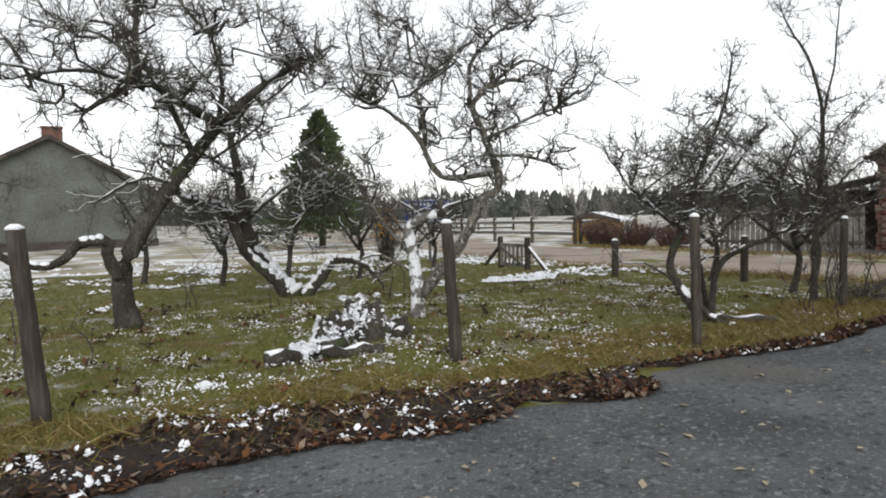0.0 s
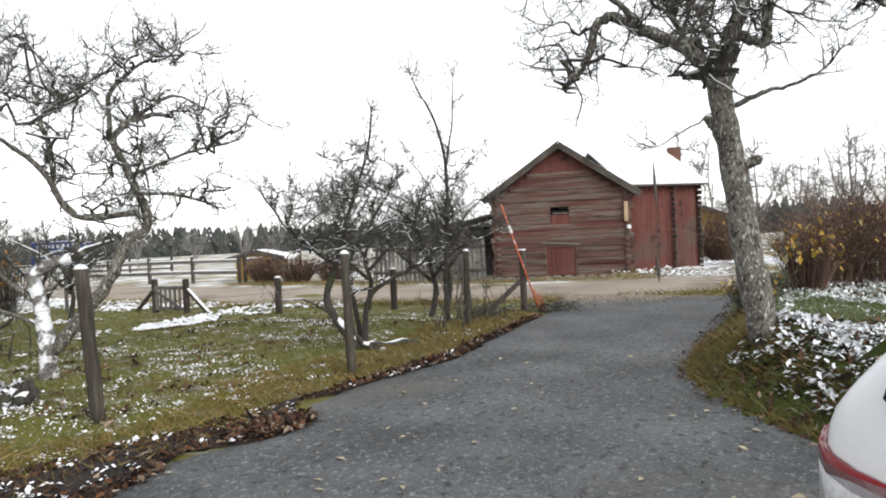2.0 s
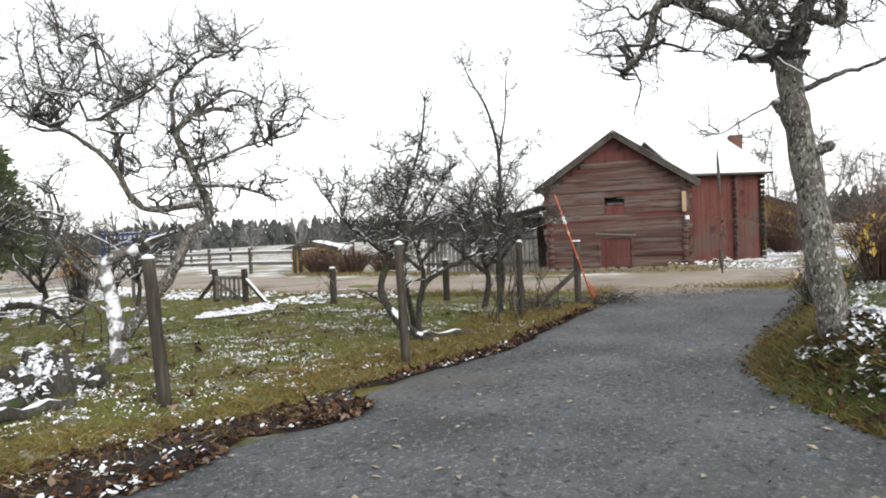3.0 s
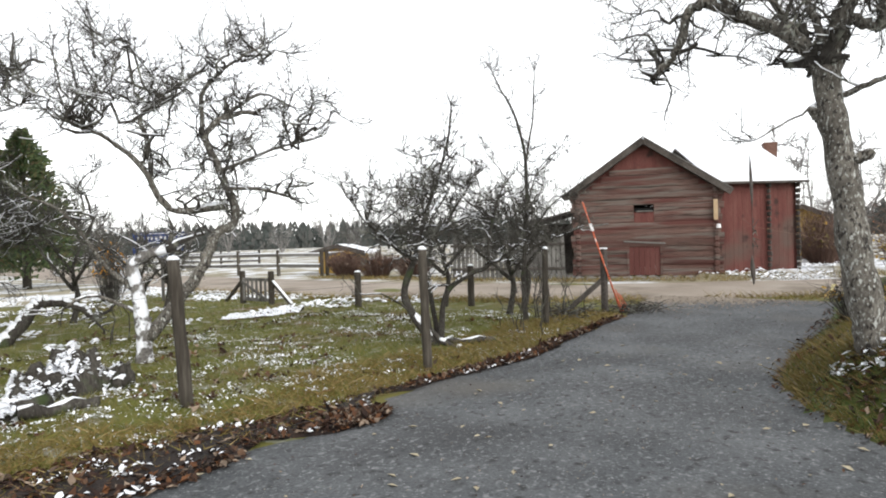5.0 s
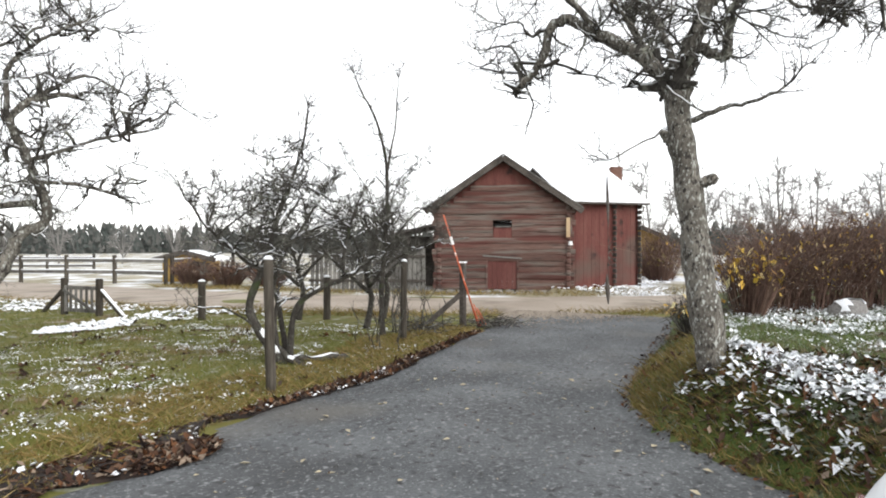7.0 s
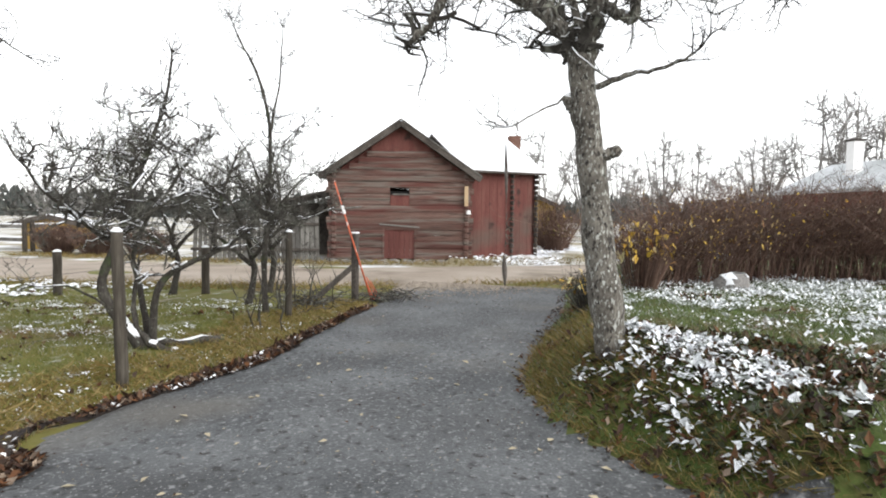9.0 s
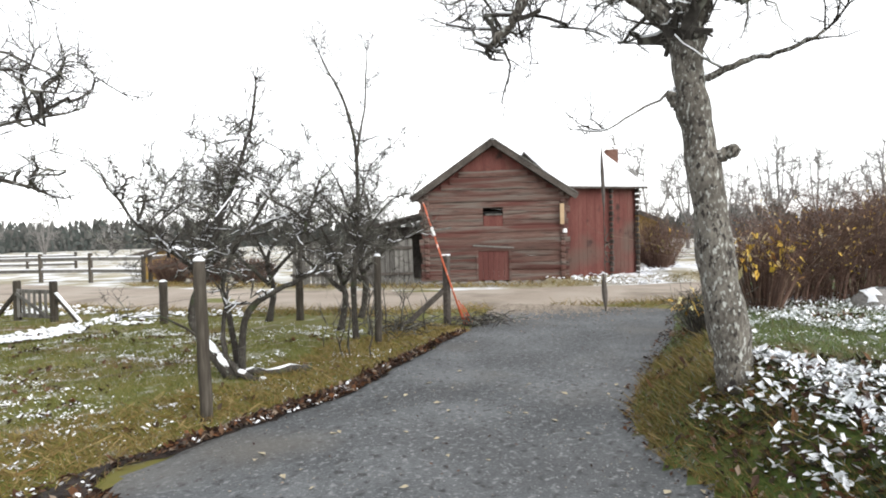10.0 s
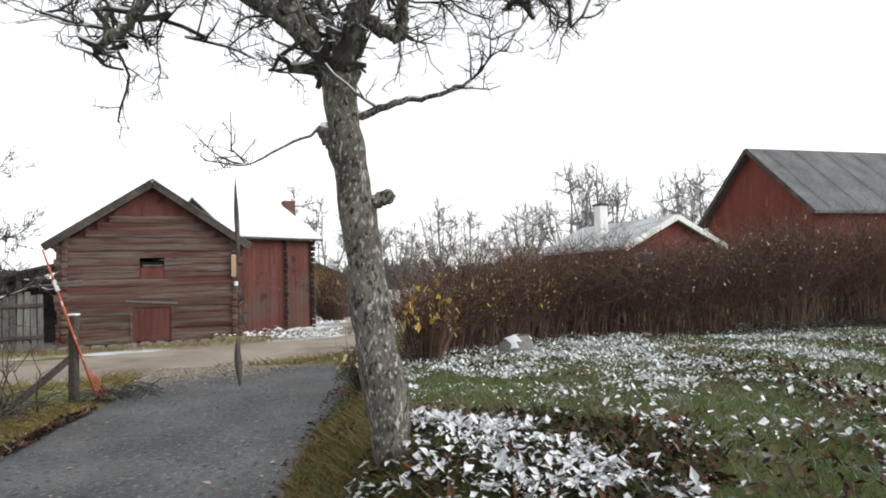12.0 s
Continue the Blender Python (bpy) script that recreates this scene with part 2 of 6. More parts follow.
def grow(tw, rng, start, direction, length, radius, level, maxlevel, rise, kids, snow=None, spread=0.95, crook=0.44):
    """A crooked, knobbly shoot with side shoots on it."""
    n = 5 if level == 0 else (2 if level == maxlevel else 3)
    pts, rad = [start], [radius]
    d = direction.normalized()
    for i in range(n):
        d = (d + Vector((rng.gauss(0, crook), rng.gauss(0, crook), rng.gauss(rise, crook))) * 0.62).normalized()
        pts.append(pts[-1] + d * (length / n) * rng.uniform(0.7, 1.3))
        rad.append(radius * (1 - 0.62 * (i + 1) / n) * rng.uniform(0.85, 1.15))
    tw.add(pts, rad, 4 if radius > 0.012 else 3)
    if snow is not None and radius > 0.006:
        lying = abs((pts[-1] - pts[0]).normalized().z) < 0.6
        if lying and rng.random() < 0.5:
            snow.add(pts, [r * 0.8 + 0.003 for r in rad], 4, [r * 0.6 + 0.002 for r in rad], 0.6)
    if level < maxlevel:
        for _ in range(kids[level]):
            u = rng.uniform(0.1, 1.0) * n
            i = min(int(u), n - 1)
            p = pts[i].lerp(pts[i + 1], u - i)
            base = (pts[i + 1] - pts[i]).normalized()
            side = Vector((rng.gauss(0, 1), rng.gauss(0, 1), rng.gauss(0.15, 0.9))).normalized()
            grow(tw, rng, p, base * (1 - spread * 0.6) + side * spread, length * rng.uniform(0.26, 0.55), max(0.003, rad[i] * 0.62), level + 1, maxlevel, rise, kids, snow, spread, crook)


def tree(name, place, right, limbs, label, seed, kids=(4, 5, 3), shoots=7, shoot=0.9, depth=0.6, bark=None, bark2=None, twig=None, snowy=0.5, rise=0.12, from_height=1.0, thin=0.006, category="tree", group="", steps=4, fill=None, snow_tilt=0.6):
    """limbs: lists of (sideways, height, forward, radius); the first is the trunk. Side shoots grow from the limbs above from_height."""
    rng = random.Random(seed)
    root = thing(name, place, label, category, group)
    rx = Vector((right[0], right[1], 0))
    fw = Vector((-right[1], right[0], 0))
    tw, snow = Tubes(), Tubes()
    every = [[(rx * u + fw * f + Vector((0, 0, h)), r) for u, h, f, r in L] for L in limbs]
    if fill:
        # thinner boughs that reach out from the limbs into the crown's volume
        cu, cz, ru, rz, rd, count = fill
        anchors = [p.lerp(q, k / 4) for L in every for (p, _), (q, _) in zip(L, L[1:]) for k in range(4) if p.z > from_height * 0.8]
        for _ in range(count):
            w = Vector((rng.gauss(0, 1), rng.gauss(0, 1), rng.gauss(0, 1))).normalized() * rng.uniform(0.55, 1.0)
            goal = rx * (cu + ru * w.x) + fw * (rd * w.y) + Vector((0, 0, cz + rz * w.z))
            at = min(anchors, key=lambda p: (p - goal).length + 0.6 * max(0, p.z - goal.z) + rng.uniform(0, 0.5))
            sway = 0.13 * (goal - at).length
            bough = [(at, thin * 2.6)]
            for k in range(1, 5):
                bough.append((at.lerp(goal, k / 5) + Vector((rng.gauss(0, sway), rng.gauss(0, sway), rng.gauss(0.3 * sway, sway))), thin * (2.6 - 0.35 * k)))
            every.append(bough + [(goal, thin)])
    for li, L in enumerate(every):
        pts = [p for p, r in L]
        radii = [r for p, r in L]
        line, rad = smooth_line(pts, radii, steps if li < len(limbs) else 2, 0.014 if li else 0.006, rng)
        rad = [r * rng.uniform(0.92, 1.1) for r in rad]
        if li == 0:
            rad[0] *= 1.45
            rad[1] *= 1.12
        if li < len(limbs):
            t = Tubes()
            t.add(line, rad, 10)
            t.obj("trunk" if li == 0 else "limb", (bark2 if li and bark2 else bark) or M_BARK, root)
        else:
            tw.add(line, rad, 5)
        for i in range(len(line) - 1):
            d = (line[i + 1] - line[i]).normalized()
            if abs(d.z) < snow_tilt and 0.5 + 0.9 * noise.noise((i * 0.31, seed * 3.7, li * 2.3)) < snowy + (0.3 if abs(d.z) < 0.4 else 0):
                snow.add([line[i], line[i].lerp(line[i + 1], 0.5), line[i + 1]], [rad[i] * 0.85, rad[i] * 0.98, rad[i + 1] * 0.85], 7, [rad[i] * 0.5, rad[i] * 0.55, rad[i + 1] * 0.5], 0.75)
        total = sum((line[i + 1] - line[i]).length for i in range(len(line) - 1))
        if (line[-1] - line[0]).length < 0.25:
            continue
        for _ in range(max(2, int(shoots * total * (1 if li < len(limbs) else 0.8)))):
            i = rng.randrange(len(line) - 1)
            p = line[i].lerp(line[i + 1], rng.random())
            if p.z < from_height * (0.8 + 0.4 * rng.random()):
                continue
            d = (line[i + 1] - line[i]).normalized()
            side = (rx * rng.gauss(0, 1) + fw * rng.gauss(0, depth) + Vector((0, 0, rng.gauss(0.35, 0.7)))).normalized()
            grow(tw, rng, p, d * 0.35 + side, shoot * rng.uniform(0.5, 1.25), max(thin, min(0.014, rad[i] * 0.4)), 0, len(kids), rise, list(kids) + [0], snow if snowy else None)
        e, d = line[-1], (line[-1] - line[-3]).normalized()
        for _ in range(3):
            grow(tw, rng, e, d + Vector((rng.gauss(0, 0.4), rng.gauss(0, 0.4), rng.gauss(0.1, 0.3))), shoot * rng.uniform(0.6, 1.1), max(thin, rad[-1] * 0.8), 0, len(kids), rise, list(kids) + [0], snow if snowy else None)
    tagged(tw.obj("twig_crown", twig or M_TWIG, root, smooth=False), kind="stuff")
    if snow.v:
        tagged(snow.obj("limb_snow", M_SNOW, root, "snow lying along the limbs"), kind="stuff")
    return root


# ---- ground ----
def lerp_table(x, xs, ys):
    return float(np.interp(x, xs, ys))


def drive_right(x):
    return lerp_table(x, [4.3, 4.7, 5.2, 5.7, 6.5, 7.3, 9.0, 12.0, 14.0], [-4.5, -0.6, -0.1, 0.45, 0.78, 0.98, 1.08, 1.25, 1.5])


def drive_left(x):
    return lerp_table(x, [-8, -1, 0, 1.2, 2.4, 3.3, 3.9, 4.3, 5.0, 6.6, 9.0, 11.0, 12.0, 13.5], [3.2, 3.3, 3.42, 3.46, 3.45, 3.35, 3.45, 3.68, 3.70, 3.55, 4.0, 4.25, 4.5, 5.0])


def road_mid(y):
    return lerp_table(y, [-30, -12, -4, 0, 3, 7, 12, 18, 30, 80], [46, 34, 25.5, 21.2, 18.0, 15.3, 13.9, 13.3, 13.5, 20])


def soft(a, b, x):
    u = min(1.0, max(0.0, (x - a) / (b - a)))
    return u * u * (3 - 2 * u)


def on_drive(x, y):
    return x < 14.5 and drive_right(x) < y < drive_left(x)


def on_road(x, y):
    return abs(x - road_mid(y)) < 2.9


def height(x, y):
    """The lie of the land: flat drive and road, a raised lawn on the hedge side, soft humps elsewhere."""
    h = 0.0
    if x > 4.2:
        d = min(drive_right(x) - y, (x - 4.35) * 1.3 if x < 6 else 9)
        bank = soft(0.0, 0.85, d) * (0.42 + 0.012 * min(8, max(0, x - 5)))
        h += bank * (1 - soft(0.5, 3.0, x - (road_mid(y) - 5.6)))
    h += 0.2 * math.exp(-((x - 6.25) ** 2 + (y + 0.05) ** 2) / 0.35)
    if y > drive_left(x):
        d = y - drive_left(x)
        h += soft(0.15, 1.6, d) * 0.035 * (1 + noise.noise((x * 0.5, y * 0.5, 3)))
    away = soft(2.6, 4.5, abs(x - road_mid(y))) if y < 60 else 1
    dd = 0.0 if on_drive(x, y) else 1.0
    h += dd * away * 0.03 * noise.noise((x * 1.1, y * 1.1, 0.5))
    h += 0.9 * soft(24, 90, math.hypot(x, y)) * noise.noise((x * 0.012, y * 0.012, 8))
    if x > road_mid(y) + 2.8 and y < 6:
        h += 0.28 * soft(2.8, 5.0, x - road_mid(y))
    return h


def axis(lo, hi, step, far, growth):
    a = list(np.arange(lo, hi + 1e-6, step))
    s = step
    while a[-1] < far:
        s *= growth
        a.append(a[-1] + s)
    s = step
    while a[0] > -far:
        s *= growth
        a.insert(0, a[0] - s)
    return a


gx, gy = axis(-2.0, 15.0, 0.16, 900, 1.16), axis(-8.0, 13.0, 0.16, 900, 1.16)
gv = [(x, y, height(x, y) - (0.02 if on_drive(x, y) or on_road(x, y) else 0.0)) for y in gy for x in gx]
gf = [(j * len(gx) + i, j * len(gx) + i + 1, (j + 1) * len(gx) + i + 1, (j + 1) * len(gx) + i) for j in range(len(gy) - 1) for i in range(len(gx) - 1)]
ground = tagged(mesh("ground", gv, gf, M_GROUND, smooth=True), "mossy autumn lawn with thin snow patches and leaf litter", "lawn", kind="structure")

for extra in (M_FIELD, M_RIGHT, M_ASPHALT):
    ground.data.materials.append(extra)
for p in ground.data.polygons:
    cx, cy = p.center.x, p.center.y
    if cx > road_mid(cy) + 2.0 or cy > 19:
        p.material_index = 1
    elif cx > 4.2 and cy < drive_right(cx):
        p.material_index = 2
    elif on_drive(cx, cy):
        p.material_index = 3

# the asphalt drive and the gravel road, as thin sheets with frayed edges
dv, df, cols = [], [], 41
dxs = list(np.arange(-9, 14.6, 0.15))
for x in dxs:
    a = drive_right(x) if x > 4.3 else -7.0
    a, b = max(a, -7.0) - 0.03 - 0.05 * noise.noise((x * 2.1, 1, 0)), drive_left(x) + 0.1 * noise.noise((x * 1.7, 7, 0)) + 0.04 * noise.noise((x * 6, 9, 0))
    for k in range(cols):
        y = a + (b - a) * k / (cols - 1)
        dv.append((x, y, 0.006 + 0.008 * noise.noise((x * 0.8, y * 0.8, 5)) * (0 if k in (0, cols - 1) else 1) - (0.02 if k in (0, cols - 1) else 0)))
for i in range(len(dxs) - 1):
    for k in range(cols - 1):
        df.append((i * cols + k, (i + 1) * cols + k, (i + 1) * cols + k + 1, i * cols + k + 1))
tagged(mesh("pavement", dv, df, M_ASPHALT, smooth=True), "worn dark grey asphalt drive strewn with a few leaves", "drive", kind="structure")
rv, rf, rc = [], [], 13
rys = list(np.arange(-28, 78, 0.5))
for y in rys:
    for k in range(rc):
        u = -1 + 2 * k / (rc - 1)
        x = road_mid(y) + u * (2.75 + 0.12 * noise.noise((y * 0.9, u, 2)))
        rv.append((x, y, 0.016 + 0.02 * (1 - u * u) - (0.03 if abs(u) == 1 else 0) + 0.006 * noise.noise((x, y, 1))))
for i in range(len(rys) - 1):
    for k in range(rc - 1):
        rf.append((i * rc + k, i * rc + k + 1, (i + 1) * rc + k + 1, (i + 1) * rc + k))
tagged(mesh("road", rv, rf, M_GRAVEL, smooth=True), "pale brown packed gravel road", "road", kind="structure")


# ---- the red barn across the road ----
def hewn_log(a, b, y, z0, z1, thick, seed):
    """A hewn log from x = a to b: six-sided, its edges wavering along its length."""
    bm = bmesh.new()
    n = 7
    rings = []
    for i in range(n + 1):
        x = a + (b - a) * i / n
        lo = z0 + 0.030 * noise.noise((x * 1.3, seed, 1.0)) + 0.014 * noise.noise((x * 4.1, seed, 2.0))
        hi = z1 - 0.004 + 0.022 * noise.noise((x * 1.3, seed + 1, 1.0)) + 0.014 * noise.noise((x * 4.1, seed, 5.0))
        f = thick / 2 + 0.022 * noise.noise((x * 1.1, seed, 7.0))
        mid = (lo + hi) / 2
        rings.append([bm.verts.new((x, y + dy, z)) for dy, z in ((-f * 0.86, lo), (-f, mid - 0.03), (-f * 0.94, hi - 0.025), (-f * 0.70, hi), (f, hi), (f, lo))])
    for i in range(n):
        for k in range(6):
            bm.faces.new((rings[i][k], rings[i + 1][k], rings[i + 1][(k + 1) % 6], rings[i][(k + 1) % 6]))
    bm.faces.new(list(reversed(rings[0])))
    bm.faces.new(rings[-1])
    bmesh.ops.recalc_face_normals(bm, faces=bm.faces[:])
    return bm


def barn():
    root = thing("log_barn", (19.53, 7.41, 0.0), "weathered red log barn with a snowy roof and boarded side room", "barn", yaw=-67.5)
    # local axes: x along the gable to the right as one faces it, y to the back, z up
    half, eave, apex, deep = 2.07, 2.9, 4.33, 6.0
    rng = random.Random(5)
    rows, gable_rows = 15, 18
    for k in range(rows):
        z0, z1 = 0.12 + k * 0.187, 0.12 + (k + 1) * 0.187
        out = 0.18 + rng.uniform(-0.05, 0.06)
        for s, y in ((1, 0.0), (0, deep)):
            cuts = [(-half - out, half + out)]
            if s and z1 < 1.16:
                cuts = [(-half - out, -0.52), (0.46, half + out)]
            elif s and 1.75 < (z0 + z1) / 2 < 2.32:
                cuts = [(-half - out, -0.33), (0.28, half + out)]
            for a, b in cuts:
                part("log", hewn_log(a, b, y + rng.uniform(-0.018, 0.018), z0, z1, 0.17 + rng.uniform(-0.02, 0.02), k + 0.5), M_LOG, root)
        for x in (-half, half):
            bm = box((0.17, deep + 0.3, z1 - z0 - 0.004), (x, deep / 2, (z0 + z1) / 2 + 0.09), 0.045)
            part("log", bm, M_LOG, root)
    # gable boards above the logs
    slope = (apex - eave) / half
    for k in range(rows, gable_rows):
        z0, z1 = 0.12 + k * 0.187, 0.12 + (k + 1) * 0.187
        reach = min(half + 0.1, (apex - 0.12 - z1) / slope)
        part("log", hewn_log(-reach, reach, rng.uniform(-0.015, 0.015), z0, z1, 0.16, k + 0.5), M_LOG, root)
    zb = 0.12 + gable_rows * 0.187
    w = 0.16
    n = int(2 * half / w)
    for k in range(n):
        xa = -half + 2 * half * k / n
        xb = xa + 2 * half / n - 0.003
        za, zc = apex - 0.08 - slope * abs(xa), apex - 0.08 - slope * abs(xb)
        if min(za, zc) > zb + 0.03:
            off = 0.005 if k % 2 else 0.0
            part("board", prism([(xa, -0.06 - off, zb), (xb, -0.06 - off, zb), (xb, -0.06 - off, zc), (xa, -0.06 - off, za)], (0, 0.05, 0)), M_REDBOARD, root)
    part("gable_back", prism([(-half, -0.005, eave - 0.1), (half, -0.005, eave - 0.1), (0, -0.005, apex - 0.05)], (0, 0.04, 0)), M_REDBOARD, root)
    # foundation stones
    for k in range(12):
        bm = bmesh.new()
        bmesh.ops.create_icosphere(bm, subdivisions=1, radius=0.2)
        bmesh.ops.scale(bm, vec=(1.1, 0.8, 0.8), verts=bm.verts)
        bmesh.ops.translate(bm, vec=(-half + 2 * half * k / 11, 0.02, 0.02), verts=bm.verts)
        part("stone", bm, M_STONE, root)
    # roof: two boarded slopes, snow on them, barge boards along the front edge
    over = 0.36
    for s in (-1, 1):
        xe, ze = s * (half + over), apex - slope * (half + over)
        ol = [(0, -0.32, apex), (xe, -0.32, ze), (xe, -0.32, ze + 0.07), (0, -0.32, apex + 0.07)]
        part("roof", prism(ol, (0, deep + 0.7, 0)), M_DARKWOOD, root)
        ol = [(0, -0.26, apex + 0.075), (xe * 0.985, -0.26, ze + 0.09), (xe * 0.985, -0.26, ze + 0.13), (0, -0.26, apex + 0.14)]
        part("roof_snow", prism(ol, (0, deep + 0.58, 0)), M_SNOW, root, "thin white snow")
        part("barge_board", beam((0, -0.345, apex + 0.02), (xe * 1.03, -0.345, ze - 0.02), 0.035, 0.2), M_DARKWOOD, root)
        part("barge_cap", beam((0, -0.34, apex + 0.13), (xe * 1.03, -0.34, ze + 0.09), 0.09, 0.03), M_GREYBOARD, root)
    # lean-to on the left, boarded and half hidden by branches
    part("lean_to_roof", prism([(-half - 0.1, 0.5, 2.25), (-half - 2.3, 0.5, 1.75), (-half - 2.3, 0.5, 1.82), (-half - 0.1, 0.5, 2.32)], (0, 3.0, 0)), M_DARKWOOD, root)
    part("lean_to_wall", box((2.1, 0.06, 1.9), (-half - 1.15, 3.2, 0.95), 0.01), M_DARKWOOD, root)
    for x in (-half - 2.15, -half - 1.1):
        part("lean_to_post", box((0.12, 0.12, 1.85), (x, 0.65, 0.9), 0.02), M_DARKWOOD, root)
    # loft hatch
    hatch = part("hatch", box((0.60, 0.05, 0.40), (-0.02, -0.02, 1.93), 0.008), M_REDBOARD, root)
    # a near-black box stands in for the shade inside the open gap
    part("hatch_gap_shade", box((0.60, 0.04, 0.09), (-0.02, 0.05, 2.21), 0.004), M_BLACK, root, "gap above the hatch, shade painted near black")
    part("hatch_ledge", box((0.5, 0.05, 0.05), (0.0, -0.06, 2.155), 0.008), M_GREYBOARD, hatch)
    # low plank door
    door = part("door", box((0.02, 0.02, 0.02), (0, 0.02, 0.5), 0), M_REDBOARD, root)
    for k in range(6):
        part("door_plank", box((0.156, 0.045, 0.98), (-0.43 + k * 0.16, -0.03 - 0.004 * (k % 2), 0.63), 0.006), M_DOOR, door)
    part("door_lintel", beam((-0.66, -0.1, 1.22), (0.6, -0.1, 1.13), 0.07, 0.05), M_GREYBOARD, root)
    for x in (-0.53, 0.47):
        part("door_post", box((0.07, 0.1, 1.1), (x, -0.05, 0.66), 0.01), M_LOG, root)
    # pale board and white insulator on the corner
    part("pale_board", box((0.12, 0.03, 0.62), (half - 0.02, -0.22, 2.12), 0.006), M_PALE, root, "bare pale board")
    bm = bmesh.new()
    bmesh.ops.create_cone(bm, cap_ends=True, segments=12, radius1=0.07, radius2=0.055, depth=0.12)
    bmesh.ops.translate(bm, vec=(half + 0.05, -0.26, 1.62), verts=bm.verts)
    part("white_cup", bm, M_WHITE, root, "small white enamel cup")
    # boarded side room: its front runs back and to the right
    def loc(x, y, z=0.0):
        return root.matrix_basis.inverted() @ Vector((x, y, z))
    a, b = Vector((20.45, 5.42, 0)), Vector((22.25, 3.68, 0))
    w = (b - a).normalized()
    back = Vector((-w.y, w.x, 0))
    if back.x < 0:
        back = -back
    span, eh, rh = 4.4, 2.98, 4.25
    L = (b - a).length
    out = -back
    n = int(L / 0.14)
    for k in range(n):
        p0 = a + w * (L * k / n)
        p1 = a + w * (L * (k + 1) / n - 0.006)
        off = out * (0.004 if k % 2 else 0.0)
        part("board", prism([loc(*(p + off).xy, z) for p, z in ((p0, 0.1), (p1, 0.1), (p1, eh), (p0, eh))], loc(*(p0 + back * 0.03).xy) - loc(*p0.xy)), M_REDBOARD, root)
    for u in (0.62, 1.0):
        for k in range(16):
            p = a + w * (L * u) + out * 0.09
            c = loc(*p.xy, 0.2 + k * 0.175)
            part("log_end", box((0.07, 0.18 + rng.uniform(-0.05, 0.05), 0.14), c, 0.025, Matrix.Rotation(math.radians(20), 4, "Z")), M_DARKWOOD, root)
    q = b + back * span
    part("end_wall", prism([loc(*b.xy, 0.05), loc(*q.xy, 0.05), loc(*q.xy, eh), loc(*((b + q) / 2).xy, rh), loc(*b.xy, eh)], (loc(*(b - w * 0.1).xy) - loc(*b.xy))), M_REDBOARD, root)
    mid0, mid1 = a + back * span / 2 - w * 0.3, b + back * span / 2 + w * 0.25
    for s in (0, 1):
        e0 = (a - w * 0.3 + out * 0.3) if s == 0 else (a + back * (span + 0.3) - w * 0.3)
        e1 = (b + w * 0.25 + out * 0.3) if s == 0 else (q + back * 0.3 + w * 0.25)
        ez = eh - 0.1
        part("roof", prism([loc(*e0.xy, ez), loc(*e1.xy, ez), loc(*mid1.xy, rh), loc(*mid0.xy, rh)], (0, 0, 0.06)), M_DARKWOOD, root)
        part("roof_snow", prism([loc(*(e0 + back * (0.02 if s == 0 else -0.02)).xy, ez + 0.065), loc(*(e1 - w * 0.05).xy, ez + 0.065), loc(*(mid1 - w * 0.05).xy, rh + 0.065), loc(*mid0.xy, rh + 0.065)], (0, 0, 0.06)), M_SNOW, root, "thin white snow")
    c = loc(27.4, 5.55, 3.75)
    stack = part("chimney", box((0.46, 0.46, 2.2), c, 0.01), M_BRICK, root, "red brick chimney")
    part("chimney_cap", box((0.5, 0.5, 0.08), c + Vector((0, 0, 1.06)), 0.01), M_BRICK, stack)
    return root


M_DOOR = material("old_door_paint", [(0.07, 0.026, 0.022), (0.11, 0.04, 0.034), (0.13, 0.06, 0.05)], 1.5, 0.95, 0.4, 20.0, stretch=(3, 3, 0.4))
M_STONE = material("field_stone", [(0.12, 0.115, 0.11), (0.22, 0.21, 0.2), (0.33, 0.32, 0.31)], 5.0, 0.9, 0.6, 40.0, per_object=0.2)
M_BLACK = material("dark_void", [(0.008, 0.008, 0.008), (0.012, 0.011, 0.01)], 5.0, 1.0, 0.0)
M_PALE = material("pale_board", [(0.35, 0.25, 0.15), (0.48, 0.36, 0.23)], 4.0, 0.9, 0.2, 30.0)
M_WHITE = material("white_enamel", [(0.7, 0.7, 0.7), (0.8, 0.8, 0.8)], 6.0, 0.4, 0.0)
M_BRICK = material("brick", [(0.10, 0.05, 0.04), (0.15, 0.08, 0.06), (0.20, 0.125, 0.10)], 3.0, 0.95, 0.4, 18.0)
barn()


# ---- fence ----
def fence_post(x, y, h, r, lean_x=0.0, lean_y=0.0, label="weathered grey round wooden fence post with a snow cap", wires=True):
    root = thing("fence_post", (x, y, height(x, y) - 0.05), label, "fence post", "fence posts along the drive")
    t = Tubes()
    n = 7
    t.add([Vector((lean_x * k / n + 0.004 * math.sin(k * 2.1 + x), lean_y * k / n, (h + 0.05) * k / n)) for k in range(n + 1)], [r * (1.05 - 0.1 * k / n + 0.03 * math.sin(k * 1.7 + y)) for k in range(n + 1)], 12)
    t.obj("post", M_POST, root)
    s = Tubes()
    s.add([Vector((lean_x, lean_y, h + 0.045)), Vector((lean_x, lean_y, h + 0.065)), Vector((lean_x, lean_y, h + 0.085))], [r * 0.98, r * 0.9, r * 0.4], 12)
    s.obj("snow_cap", M_SNOW, root, "snow cap")
    return root


